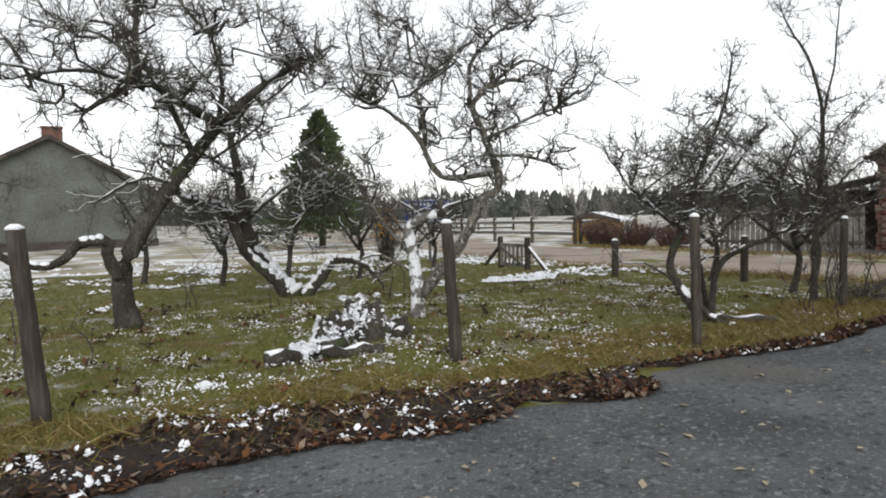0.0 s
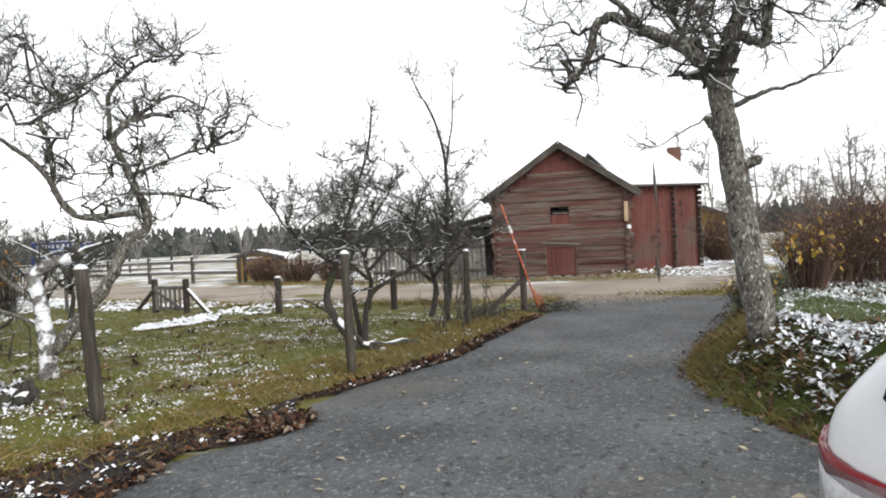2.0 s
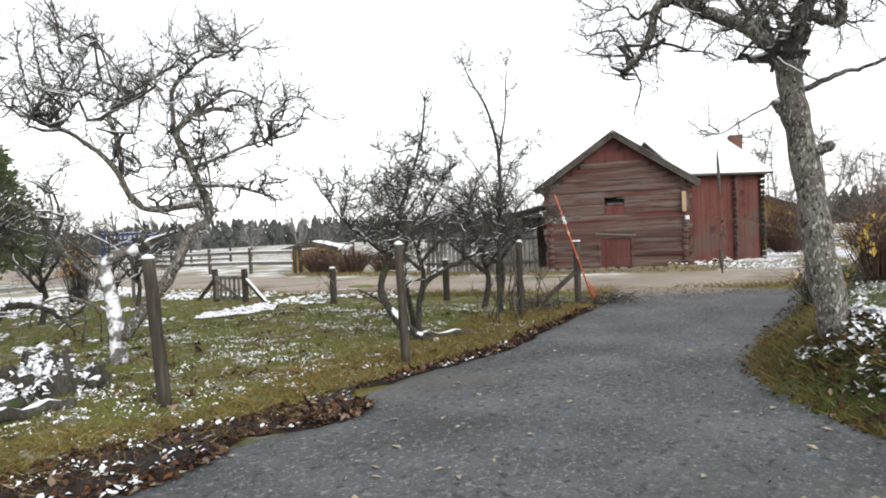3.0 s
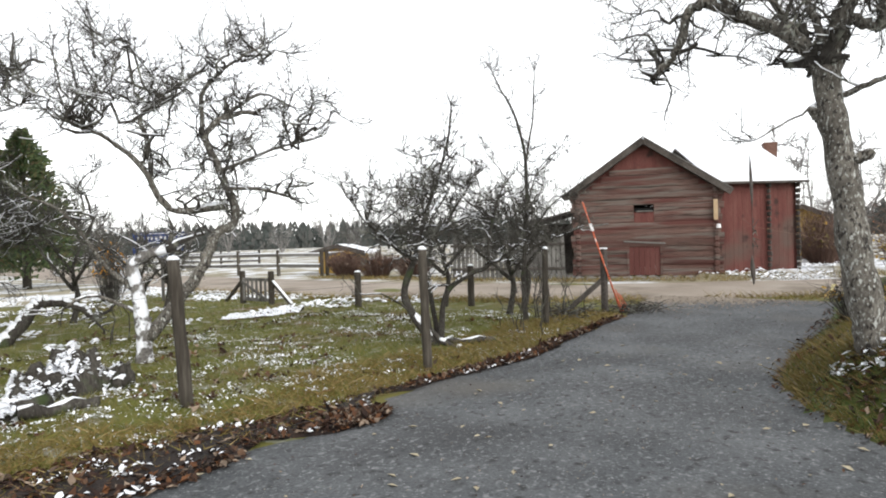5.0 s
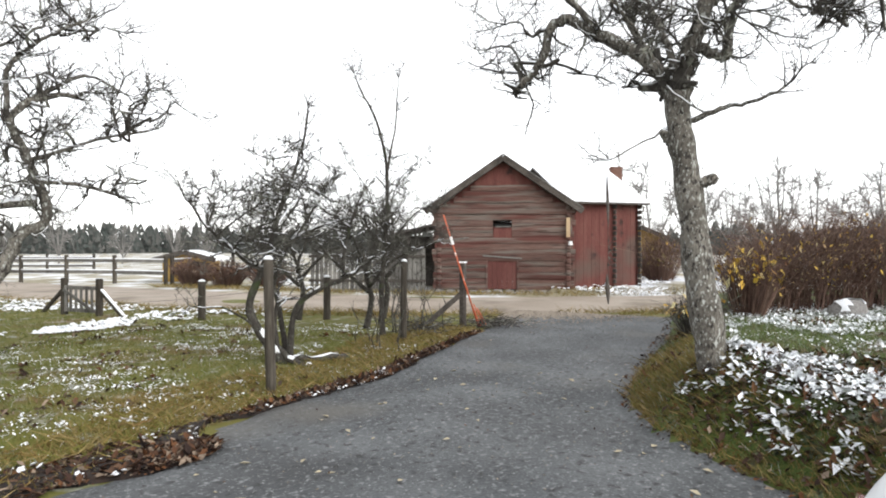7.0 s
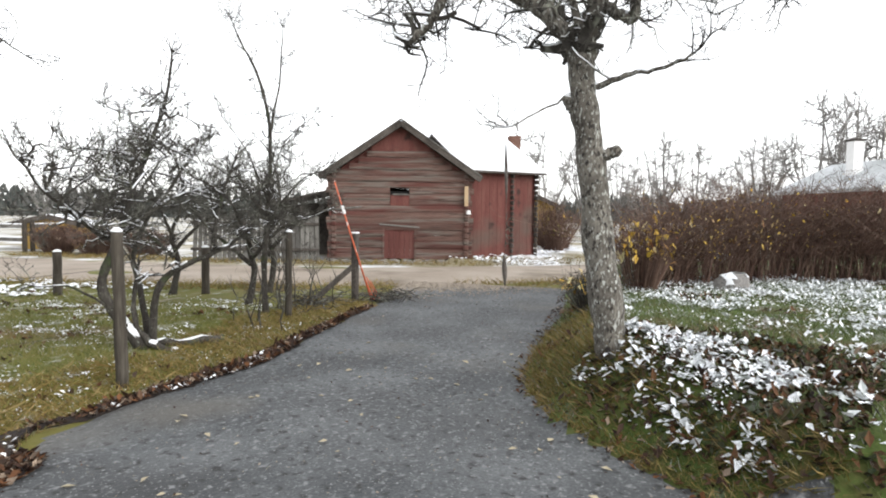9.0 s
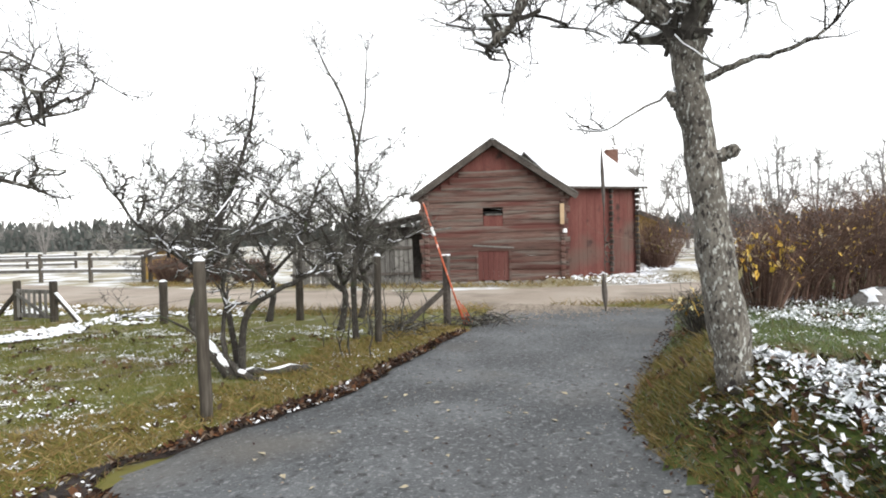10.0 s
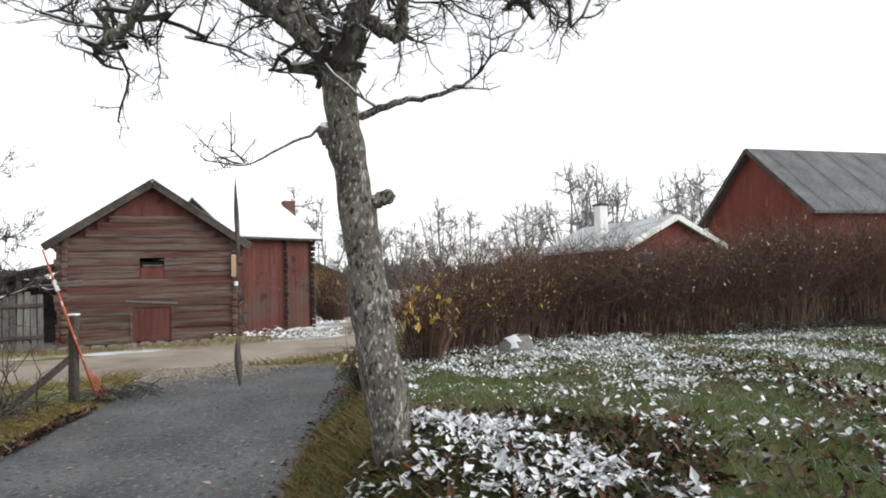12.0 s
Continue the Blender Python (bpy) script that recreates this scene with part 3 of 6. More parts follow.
fence_post(-0.42, 4.75, 1.36, 0.062, -0.10, 0.0, "grey round wooden fence post leaning over, beside the drive")
fence_post(2.94, 4.85, 1.32, 0.058, -0.07, 0.03)
fence_post(5.38, 4.13, 1.36, 0.052, -0.02, 0.02)
fence_post(9.05, 4.80, 1.25, 0.05, 0.02, 0.0)
fence_post(9.55, 9.85, 0.78, 0.075, 0.0, 0.0, "short dark wooden fence post at the lawn's edge")
fence_post(10.6, 7.52, 0.85, 0.07, 0.0, 0.0, "short dark wooden fence post at the lawn's edge")


# ---- trees of the orchard ----
def limb(pts, f0, f1, r0, r1):
    n = len(pts) - 1
    return [(u, h, f0 + (f1 - f0) * k / n, r0 + (r1 - r0) * k / n) for k, (u, h) in enumerate(pts)]


def apple_leaning():
    tree("apple_tree", (0.21, 8.85, -0.02), (1, 0), [
        limb([(0, 0), (-0.06, 0.71), (0.18, 1.29), (0.61, 1.95), (1.25, 2.76), (1.95, 3.43), (2.67, 3.86)], 0, 0.3, 0.15, 0.035),
        limb([(1.25, 2.76), (0.59, 3.13), (0.23, 3.19), (-0.33, 2.8)], 0.15, -0.5, 0.07, 0.03),
        limb([(0.23, 3.19), (0.22, 3.69), (0.25, 4.3)], -0.3, -0.3, 0.05, 0.025),
        limb([(-0.08, 0.71), (-0.2, 0.97), (-0.22, 1.19), (-0.5, 1.17), (-0.76, 0.95), (-1.14, 0.95), (-1.5, 1.2)], 0, -0.3, 0.085, 0.04),
        limb([(0.61, 1.95), (0.21, 2.02), (-0.33, 1.72)], 0.1, 0.5, 0.04, 0.012),
        limb([(0.9, 2.3), (0.5, 3.3), (0.0, 3.9), (-0.7, 4.2)], 0.1, 0.9, 0.05, 0.015),
        limb([(1.25, 2.76), (1.3, 3.4), (1.1, 4.2)], 0.2, 0.0, 0.045, 0.015),
        limb([(0.3, 3.15), (-0.4, 3.3), (-1.1, 3.1)], -0.2, -0.5, 0.04, 0.012),
    ], "dark old leaning apple tree with bare tangled branches", 11, kids=(6, 3), shoots=8, shoot=0.55, thin=0.0095, fill=(0.6, 3.3, 2.6, 1.35, 1.4, 50), from_height=1.6, snowy=0.35)


def apple_low():
    tree("apple_tree", (2.82, 11.04, -0.02), (0.973, -0.229), [
        limb([(0.15, -0.01), (-0.32, 0.58), (-0.68, 1.29), (-0.79, 2.29), (-0.91, 2.9)], 0, 0.4, 0.16, 0.05),
        limb([(0, 0.05), (-0.23, 0.37), (-0.7, 0.89), (-0.96, 1.6), (-1.32, 1.72), (-1.69, 1.85), (-1.75, 2.1)], -0.1, -0.3, 0.11, 0.05),
        limb([(0.3, 0.0), (0.67, 0.43), (0.9, 0.68), (1.39, 0.56), (1.55, 0.39)], -0.1, -0.2, 0.11, 0.045),
        limb([(0.01, 0.26), (0.14, 1.07), (0.4, 1.57), (0.9, 1.9)], 0.1, 0.2, 0.05, 0.02),
        limb([(-0.7, 1.4), (0.0, 2.0), (0.6, 2.3)], 0.2, 0.5, 0.05, 0.02),
        limb([(-0.79, 2.2), (-1.5, 2.7), (-2.0, 2.8)], 0.3, 0.5, 0.04, 0.02),
    ], "low sprawling apple tree with thick snow on its limbs", 12, kids=(6, 3), shoots=7, shoot=0.55, thin=0.009, fill=(-0.3, 1.8, 2.0, 0.95, 1.1, 32), from_height=0.75, snowy=1.1, snow_tilt=0.88)


def apple_pale():
    tree("apple_tree", (3.75, 7.45, -0.02), (0.907, -0.42), [
        limb([(0, 0), (0, 0.51), (-0.05, 0.97), (-0.08, 1.32), (0.29, 1.46)], 0, 0.0, 0.10, 0.06),
        limb([(0.03, 0.35), (0.43, 0.8), (0.75, 1.26), (0.91, 1.64), (1.18, 1.86), (1.0, 2.48), (0.82, 2.93), (1.09, 3.23), (1.47, 3.3)], 0, 0.2, 0.085, 0.03),
        limb([(1.07, 2.02), (0.53, 1.95), (0.26, 2.07), (0.05, 2.49), (-0.29, 2.8), (-0.66, 2.95)], 0.1, -0.3, 0.055, 0.02),
        limb([(0.05, 2.49), (0.13, 2.79), (0.06, 3.17), (0.33, 3.46), (0.8, 3.83)], -0.1, 0.3, 0.04, 0.015),
        limb([(1.07, 2.25), (1.61, 2.24), (2.08, 2.08)], 0.1, 0.3, 0.035, 0.012),
        limb([(0.82, 2.93), (0.79, 3.46), (1.1, 3.83), (1.56, 4.12)], 0.2, -0.2, 0.035, 0.012),
        limb([(1.09, 3.23), (1.6, 3.6), (2.1, 3.5)], 0.2, 0.6, 0.03, 0.01),
        limb([(0.1, 0.55), (-0.5, 0.9), (-0.9, 0.75)], 0.2, 0.3, 0.03, 0.012),
        limb([(-0.05, 0.9), (-0.45, 1.35), (-0.8, 1.9), (-1.3, 2.2)], 0.1, 0.5, 0.035, 0.012),
        limb([(1.0, 2.48), (1.6, 2.75), (2.2, 2.9)], 0.1, -0.3, 0.03, 0.01),
    ], "old apple tree with a pale snow-caked trunk and lichen", 13, kids=(6, 3), shoots=7, shoot=0.48, thin=0.008, fill=(0.7, 3.1, 2.05, 1.35, 1.2, 60), from_height=1.2, snowy=0.3, bark=M_SNOWBARK, bark2=M_LICHEN)


def apple_vase():
    tree("apple_tree", (6.52, 5.03, -0.02), (0.643, -0.766), [
        limb([(0.03, 0.04), (-0.33, 0.59), (-0.36, 0.87), (-0.23, 1.22), (-0.1, 1.7), (0.09, 2.24), (0.27, 2.82), (0.33, 3.28)], 0, 0.2, 0.062, 0.011),
        limb([(0.1, 0.05), (0.15, 0.67), (0.4, 0.94), (0.76, 1.11), (0.99, 1.27)], 0.1, -0.3, 0.045, 0.018),
        limb([(-0.23, 1.22), (-0.43, 1.36), (-0.83, 1.73), (-1.11, 2.17)], 0.0, -0.3, 0.03, 0.01),
        limb([(0.36, 0.02), (0.09, 0.14), (-0.07, 0.38), (-0.05, 0.8)], -0.15, 0.1, 0.048, 0.022),
        limb([(0.06, 0.05), (-0.04, 0.73), (-0.07, 1.22), (0.34, 1.89), (0.63, 2.33)], 0.2, 0.5, 0.038, 0.01),
        limb([(-0.2, 1.3), (0.3, 1.7), (0.9, 1.9)], 0.1, 0.5, 0.035, 0.012),
        limb([(-0.3, 0.5), (-0.6, 0.75), (-0.95, 0.8)], 0, -0.2, 0.015, 0.006),
        limb([(0.76, 1.11), (0.8, 1.6), (1.0, 2.2)], -0.2, 0.0, 0.03, 0.01),
    ], "small many-stemmed apple tree with dense bare twigs", 14, kids=(6, 3), shoots=9, shoot=0.40, fill=(-0.05, 1.9, 1.35, 0.9, 1.1, 46), from_height=1.1, snowy=0.45, snow_tilt=0.85, thin=0.006)


def young_tree():
    tree("young_tree", (9.1, 5.25, -0.02), (0.528, -0.849), [
        limb([(0.03, 0), (0.01, 0.82), (0.07, 1.71), (0.09, 2.74), (-0.05, 3.47), (-0.34, 4.08), (-0.45, 4.34)], 0, 0.1, 0.048, 0.006),
        limb([(0.09, 2.74), (0.22, 3.44), (0.28, 4.28)], 0, 0.1, 0.02, 0.007),
        limb([(0.05, 1.5), (-0.5, 2.1), (-0.9, 2.3)], 0, 0.3, 0.017, 0.006),
        limb([(0.05, 1.4), (0.5, 2.0), (0.9, 2.2)], 0, -0.2, 0.017, 0.006),
        limb([(0.07, 1.9), (0.3, 2.6), (0.7, 3.0)], 0, 0.2, 0.014, 0.005),
        limb([(0.07, 1.7), (-0.2, 2.4), (-0.55, 2.9)], 0, -0.2, 0.014, 0.005),
    ], "slim young bare tree with tall upright shoots", 15, kids=(6, 3), shoots=10, shoot=0.42, fill=(0.05, 2.1, 0.85, 0.9, 0.8, 22), from_height=1.1, snowy=0.1, rise=0.3, thin=0.0045)


def apple_back(x, y, s, seed):
    tree("small_tree", (x, y, -0.02), (0.6, -0.8), [
        limb([(0, 0), (0.1 * s, 0.6 * s), (0.0, 1.1 * s), (0.2 * s, 1.7 * s), (0.1, 2.3 * s)], 0, 0.1, 0.06 * s, 0.012),
        limb([(0.05, 0.7 * s), (-0.5 * s, 1.2 * s), (-0.9 * s, 1.6 * s)], 0, 0.3, 0.04 * s, 0.01),
        limb([(0.05, 0.8 * s), (0.5 * s, 1.3 * s), (1.0 * s, 1.5 * s)], 0, -0.3, 0.04 * s, 0.01),
        limb([(0.05, 1.0 * s), (-0.2 * s, 1.6 * s), (-0.5 * s, 2.0 * s)], 0, -0.5, 0.03 * s, 0.01),
    ], "low bare fruit tree with thickly tangled grey twigs", seed, kids=(5, 3), shoots=7, shoot=0.5, fill=(0, 1.6 * s, 1.1 * s, 0.7 * s, 1.0 * s, 14), from_height=0.8, snowy=0.2, thin=0.005, group="trees behind the fence")


def big_tree():
    tree("big_apple_tree", (6.2, 0.0, 0.0), (0.0, -1.0), [
        limb([(-0.05, 0.42), (-0.085, 0.62), (-0.175, 1.24), (-0.245, 1.85), (-0.325, 2.4), (-0.365, 2.78)], 0, 0.0, 0.135, 0.098),
        limb([(-0.35, 2.72), (-0.51, 3.0), (-0.68, 3.16), (-0.99, 3.35), (-1.27, 3.52), (-1.43, 3.46), (-1.49, 3.19), (-1.6, 3.04), (-1.72, 2.94)], 0, -0.2, 0.072, 0.025),
        limb([(-0.34, 2.72), (-0.27, 3.1), (-0.17, 3.4), (-0.14, 3.64), (-0.29, 3.97), (-0.33, 4.6)], 0, 0.2, 0.09, 0.045),
        limb([(-0.2, 3.17), (-0.03, 3.06), (0.04, 3.07), (0.04, 3.32), (0.13, 3.5), (0.31, 3.57), (0.66, 3.61)], 0.05, -0.1, 0.048, 0.018),
        limb([(-0.3, 2.53), (-0.01, 2.6), (0.22, 2.64), (0.45, 2.72)], 0, -0.1, 0.028, 0.008),
        limb([(-0.99, 3.35), (-1.27, 3.71), (-1.67, 3.93), (-2.1, 3.95)], -0.1, -0.3, 0.034, 0.012),
        limb([(-0.35, 2.85), (-0.5, 3.4), (-0.75, 3.9), (-0.95, 4.5)], 0, 0.3, 0.035, 0.012),
        limb([(-0.14, 3.5), (0.35, 3.9), (0.9, 4.3)], 0.1, 0.4, 0.035, 0.012),
        limb([(-0.6, 3.1), (-0.9, 3.7), (-1.3, 4.3)], 0.1, 0.4, 0.03, 0.012),
        limb([(0.31, 3.57), (0.6, 3.35), (0.9, 3.3)], 0.0, 0.1, 0.015, 0.006),
        limb([(-0.32, 2.57), (-0.58, 2.40), (-0.9, 2.24)], 0, -0.1, 0.012, 0.005),
        limb([(-0.33, 2.33), (-0.42, 2.38), (-0.45, 2.46)], -0.02, -0.05, 0.042, 0.034),
        limb([(-0.2, 2.0), (-0.1, 2.03), (-0.06, 2.04)], 0.0, -0.02, 0.045, 0.04),
        limb([(-0.51, 3.0), (-0.65, 3.3), (-0.77, 3.42)], 0.0, -0.68, 0.02, 0.008),
    ], "big old apple tree with lichen-flecked grey bark", 17, kids=(6, 3), shoots=7, shoot=0.45, fill=(-0.5, 3.75, 2.3, 0.85, 1.3, 36), from_height=2.75, snowy=0.15, thin=0.008, steps=6, bark=M_LICHEN)


apple_leaning()
apple_low()
apple_pale()
apple_vase()
young_tree()
apple_back(10.4, 8.1, 1.05, 21)
apple_back(11.2, 6.6, 1.1, 22)
apple_back(9.9, 6.1, 1.0, 23)
apple_back(-2.6, 13.6, 1.2, 24)
apple_back(0.6, 14.8, 1.15, 25)
apple_back(4.9, 13.0, 1.0, 26)
apple_back(5.3, 11.0, 0.8, 27)
apple_back(7.2, 13.9, 0.95, 28)
apple_back(2.0, 13.2, 1.05, 29)
big_tree()


# ---- more materials ----
M_LEAF = random_ramp("fallen_leaf", [(0.018, 0.011, 0.009), (0.040, 0.019, 0.012), (0.012, 0.009, 0.008), (0.075, 0.033, 0.016), (0.13, 0.055, 0.022), (0.014, 0.010, 0.009), (0.11, 0.062, 0.036), (0.030, 0.015, 0.010), (0.30, 0.23, 0.17), (0.015, 0.010, 0.009)])
M_SOIL = material("wet_leaf_mould", [(0.008, 0.007, 0.006), (0.017, 0.012, 0.010), (0.034, 0.020, 0.014)], 7.0, 0.8, 1.0, 50.0)
M_SNOWLEAF = random_ramp("snowy_leaf", [(0.62, 0.65, 0.68), (0.80, 0.82, 0.85), (0.40, 0.43, 0.42), (0.72, 0.74, 0.77), (0.86, 0.88, 0.90)])
M_DARKLEAF = random_ramp("withered_foliage", [(0.020, 0.016, 0.010), (0.035, 0.050, 0.020), (0.05, 0.026, 0.014), (0.028, 0.040, 0.018), (0.11, 0.05, 0.022), (0.018, 0.014, 0.010)])
M_SAND = random_ramp("road_grit", [(0.24, 0.20, 0.16), (0.32, 0.275, 0.225), (0.18, 0.15, 0.12)])
M_PALELEAF = random_ramp("pale_leaf", [(0.40, 0.35, 0.22), (0.55, 0.53, 0.46), (0.30, 0.25, 0.15), (0.62, 0.61, 0.57)])
M_YELLOWLEAF = random_ramp("yellow_leaf", [(0.5, 0.33, 0.04), (0.6, 0.42, 0.08), (0.38, 0.2, 0.03), (0.62, 0.55, 0.3), (0.3, 0.1, 0.03)])
M_ORANGELEAF = random_ramp("orange_leaf", [(0.60, 0.26, 0.02), (0.70, 0.38, 0.04), (0.48, 0.16, 0.02)])
M_HEDGELEAF = random_ramp("hedge_leaf", [(0.55, 0.42, 0.1), (0.6, 0.55, 0.45), (0.4, 0.2, 0.06), (0.65, 0.62, 0.58), (0.3, 0.13, 0.05)])
M_GRASS = random_ramp("grass", [(0.086, 0.112, 0.015), (0.047, 0.073, 0.010), (0.146, 0.129, 0.030), (0.069, 0.103, 0.013), (0.215, 0.155, 0.052), (0.052, 0.077, 0.010), (0.120, 0.120, 0.026), (0.17, 0.175, 0.05), (0.42, 0.44, 0.42)])
M_GREENGRASS = random_ramp("green_grass", [(0.064, 0.101, 0.030), (0.098, 0.139, 0.045), (0.045, 0.075, 0.022), (0.135, 0.139, 0.056), (0.068, 0.112, 0.032), (0.150, 0.112, 0.056), (0.40, 0.43, 0.42)])
M_DRYGRASS = random_ramp("dry_grass", [(0.21, 0.14, 0.045), (0.13, 0.10, 0.03), (0.30, 0.22, 0.10), (0.12, 0.12, 0.022), (0.16, 0.09, 0.035)])
M_FLAKE = random_ramp("snow_crumb", [(0.72, 0.74, 0.78), (0.85, 0.87, 0.9), (0.78, 0.8, 0.83)])
M_HEDGE = random_ramp("hedge_stem", [(0.055, 0.036, 0.030), (0.10, 0.060, 0.047), (0.14, 0.084, 0.063), (0.075, 0.044, 0.036), (0.20, 0.138, 0.10)])
M_NEEDLE = random_ramp("needles", [(0.045, 0.065, 0.03), (0.07, 0.105, 0.045), (0.11, 0.145, 0.06), (0.12, 0.095, 0.05)])
M_FARPINE = random_ramp("far_needles", [(0.04, 0.048, 0.044), (0.055, 0.063, 0.058), (0.08, 0.084, 0.078), (0.10, 0.097, 0.09)])
M_SIGN = material("sign_blue", [(0.008, 0.03, 0.14), (0.012, 0.045, 0.20)], 4.0, 0.4, 0.0)
M_ORANGE = material("orange_plastic", [(0.42, 0.09, 0.04), (0.55, 0.14, 0.07)], 6.0, 0.5, 0.0, spots=[((0.7, 0.55, 0.5), 9.0, 0.6, 0.66)])
M_SILVER = material("silver_paint", [(0.74, 0.76, 0.78), (0.79, 0.81, 0.83)], 2.0, 0.25, 0.0)
M_GLASS = material("tinted_glass", [(0.008, 0.009, 0.01), (0.012, 0.013, 0.014)], 2.0, 0.06, 0.0)
M_TYRE = material("tyre_rubber", [(0.012, 0.012, 0.012), (0.025, 0.025, 0.025)], 8.0, 0.9, 0.2)
M_RED = material("red_lens", [(0.15, 0.006, 0.010), (0.20, 0.008, 0.012)], 5.0, 0.12, 0.0)
M_CLEAR = material("clear_lens", [(0.45, 0.45, 0.47), (0.75, 0.75, 0.77)], 14.0, 0.1, 0.0)
M_ROOFGREY = material("grey_roof", [(0.07, 0.075, 0.08), (0.12, 0.125, 0.13), (0.17, 0.175, 0.18)], 1.2, 0.8, 0.2, 12.0, stretch=(1, 1, 0.3))
M_ROOFPALE = material("frosted_roof", [(0.28, 0.30, 0.30), (0.42, 0.44, 0.45), (0.6, 0.62, 0.64)], 1.0, 0.8, 0.2, 10.0)
M_DULLRED = material("old_red_paint", [(0.10, 0.028, 0.022), (0.15, 0.04, 0.03), (0.17, 0.06, 0.045)], 1.0, 0.95, 0.2, 10.0, stretch=(3, 3, 0.4))
M_GREEN = material("grey_green_paint", [(0.075, 0.078, 0.068), (0.115, 0.12, 0.106), (0.165, 0.18, 0.16)], 0.8, 0.9, 0.2, 10.0)
M_YELLOW = material("yellow_paint", [(0.30, 0.19, 0.05), (0.40, 0.27, 0.08)], 2.0, 0.9, 0.2)

NPR = np.random.RandomState(4)


def scatter(name, pts, mat, size, shape, label, category, sink=0.0, tilt=0.5, stuff=True, up=0.0):
    """Many small flat or bladed pieces in one mesh. shape: rows of (along, across, lift) for one piece, with its faces."""
    base, faces = shape
    base = np.array(base, float)
    n = len(pts)
    pts = np.array(pts, float)
    yaw = NPR.uniform(0, 2 * math.pi, n)
    s = NPR.uniform(size[0], size[1], n)
    tx, ty = NPR.normal(0, tilt, n), NPR.normal(0, tilt, n)
    c, si = np.cos(yaw), np.sin(yaw)
    a = base[None, :, 0] * s[:, None]
    b = base[None, :, 1] * s[:, None]
    h = base[None, :, 2] * s[:, None]
    z = h + a * tx[:, None] + b * ty[:, None]
    z = z - np.minimum(z.min(axis=1), 0)[:, None] * (1 - sink) if sink < 1 else z
    v = np.stack([pts[:, None, 0] + a * c[:, None] - b * si[:, None] + h * (tx[:, None] * up), pts[:, None, 1] + a * si[:, None] + b * c[:, None] + h * (ty[:, None] * up), pts[:, None, 2] + z], axis=2).reshape(-1, 3)
    k = len(base)
    off = (np.arange(n) * k)[:, None]
    allf = []
    for f in faces:
        allf.extend(map(tuple, (off + np.array(f)[None, :]).tolist()))
    ob = mesh(name, v, allf, mat)
    return tagged(ob, label, category, kind="stuff" if stuff else "")


LEAF = ([(-0.5, 0, 0.0), (-0.12, -0.3, 0.13), (0.5, 0, 0.1), (-0.12, 0.3, 0.13), (0.0, 0, -0.02)], [(0, 1, 4), (1, 2, 4), (2, 3, 4), (3, 0, 4)])
BLADE = ([(-0.045, 0, 0), (0.045, 0, 0), (0.03, 0.06, 0.5), (-0.03, 0.06, 0.5), (0.0, 0.25, 1.0)], [(0, 1, 2, 3), (3, 2, 4)])
CRUMB = ([(-0.5, -0.1, 0), (-0.1, -0.4, 0), (0.45, -0.25, 0), (0.5, 0.2, 0), (0.05, 0.42, 0), (-0.42, 0.25, 0), (0.02, 0.0, 0.22)], [(0, 1, 6), (1, 2, 6), (2, 3, 6), (3, 4, 6), (4, 5, 6), (5, 0, 6)])


def sow(n, x0, x1, y0, y1, keep, lift=0.0):
    out = []
    while len(out) < n:
        x, y = NPR.uniform(x0, x1), NPR.uniform(y0, y1)
        if keep(x, y):
            out.append((x, y, height(x, y) + lift))
    return out


def clumpy(x, y, s=1.0, seed=0.0):
    return noise.noise((x * s, y * s, seed)) * 0.7 + noise.noise((x * s * 3.1, y * s * 3.1, seed + 5)) * 0.3


def left_lawn(x, y):
    return y > drive_left(x) + 0.1 and x < road_mid(y) - 2.9


def right_lawn(x, y):
    return x > 4.4 and y < drive_right(x) - 0.05 and x < road_mid(y) - 2.8


# ---- the hedge and what stands behind it ----
HEDGE_Y = [-16.0, -8.2, -6.6, -4.8, -2.3, -0.9, -0.1]
HEDGE_X = [14.6, 13.6, 13.3, 12.75, 12.5, 11.6, 10.9]


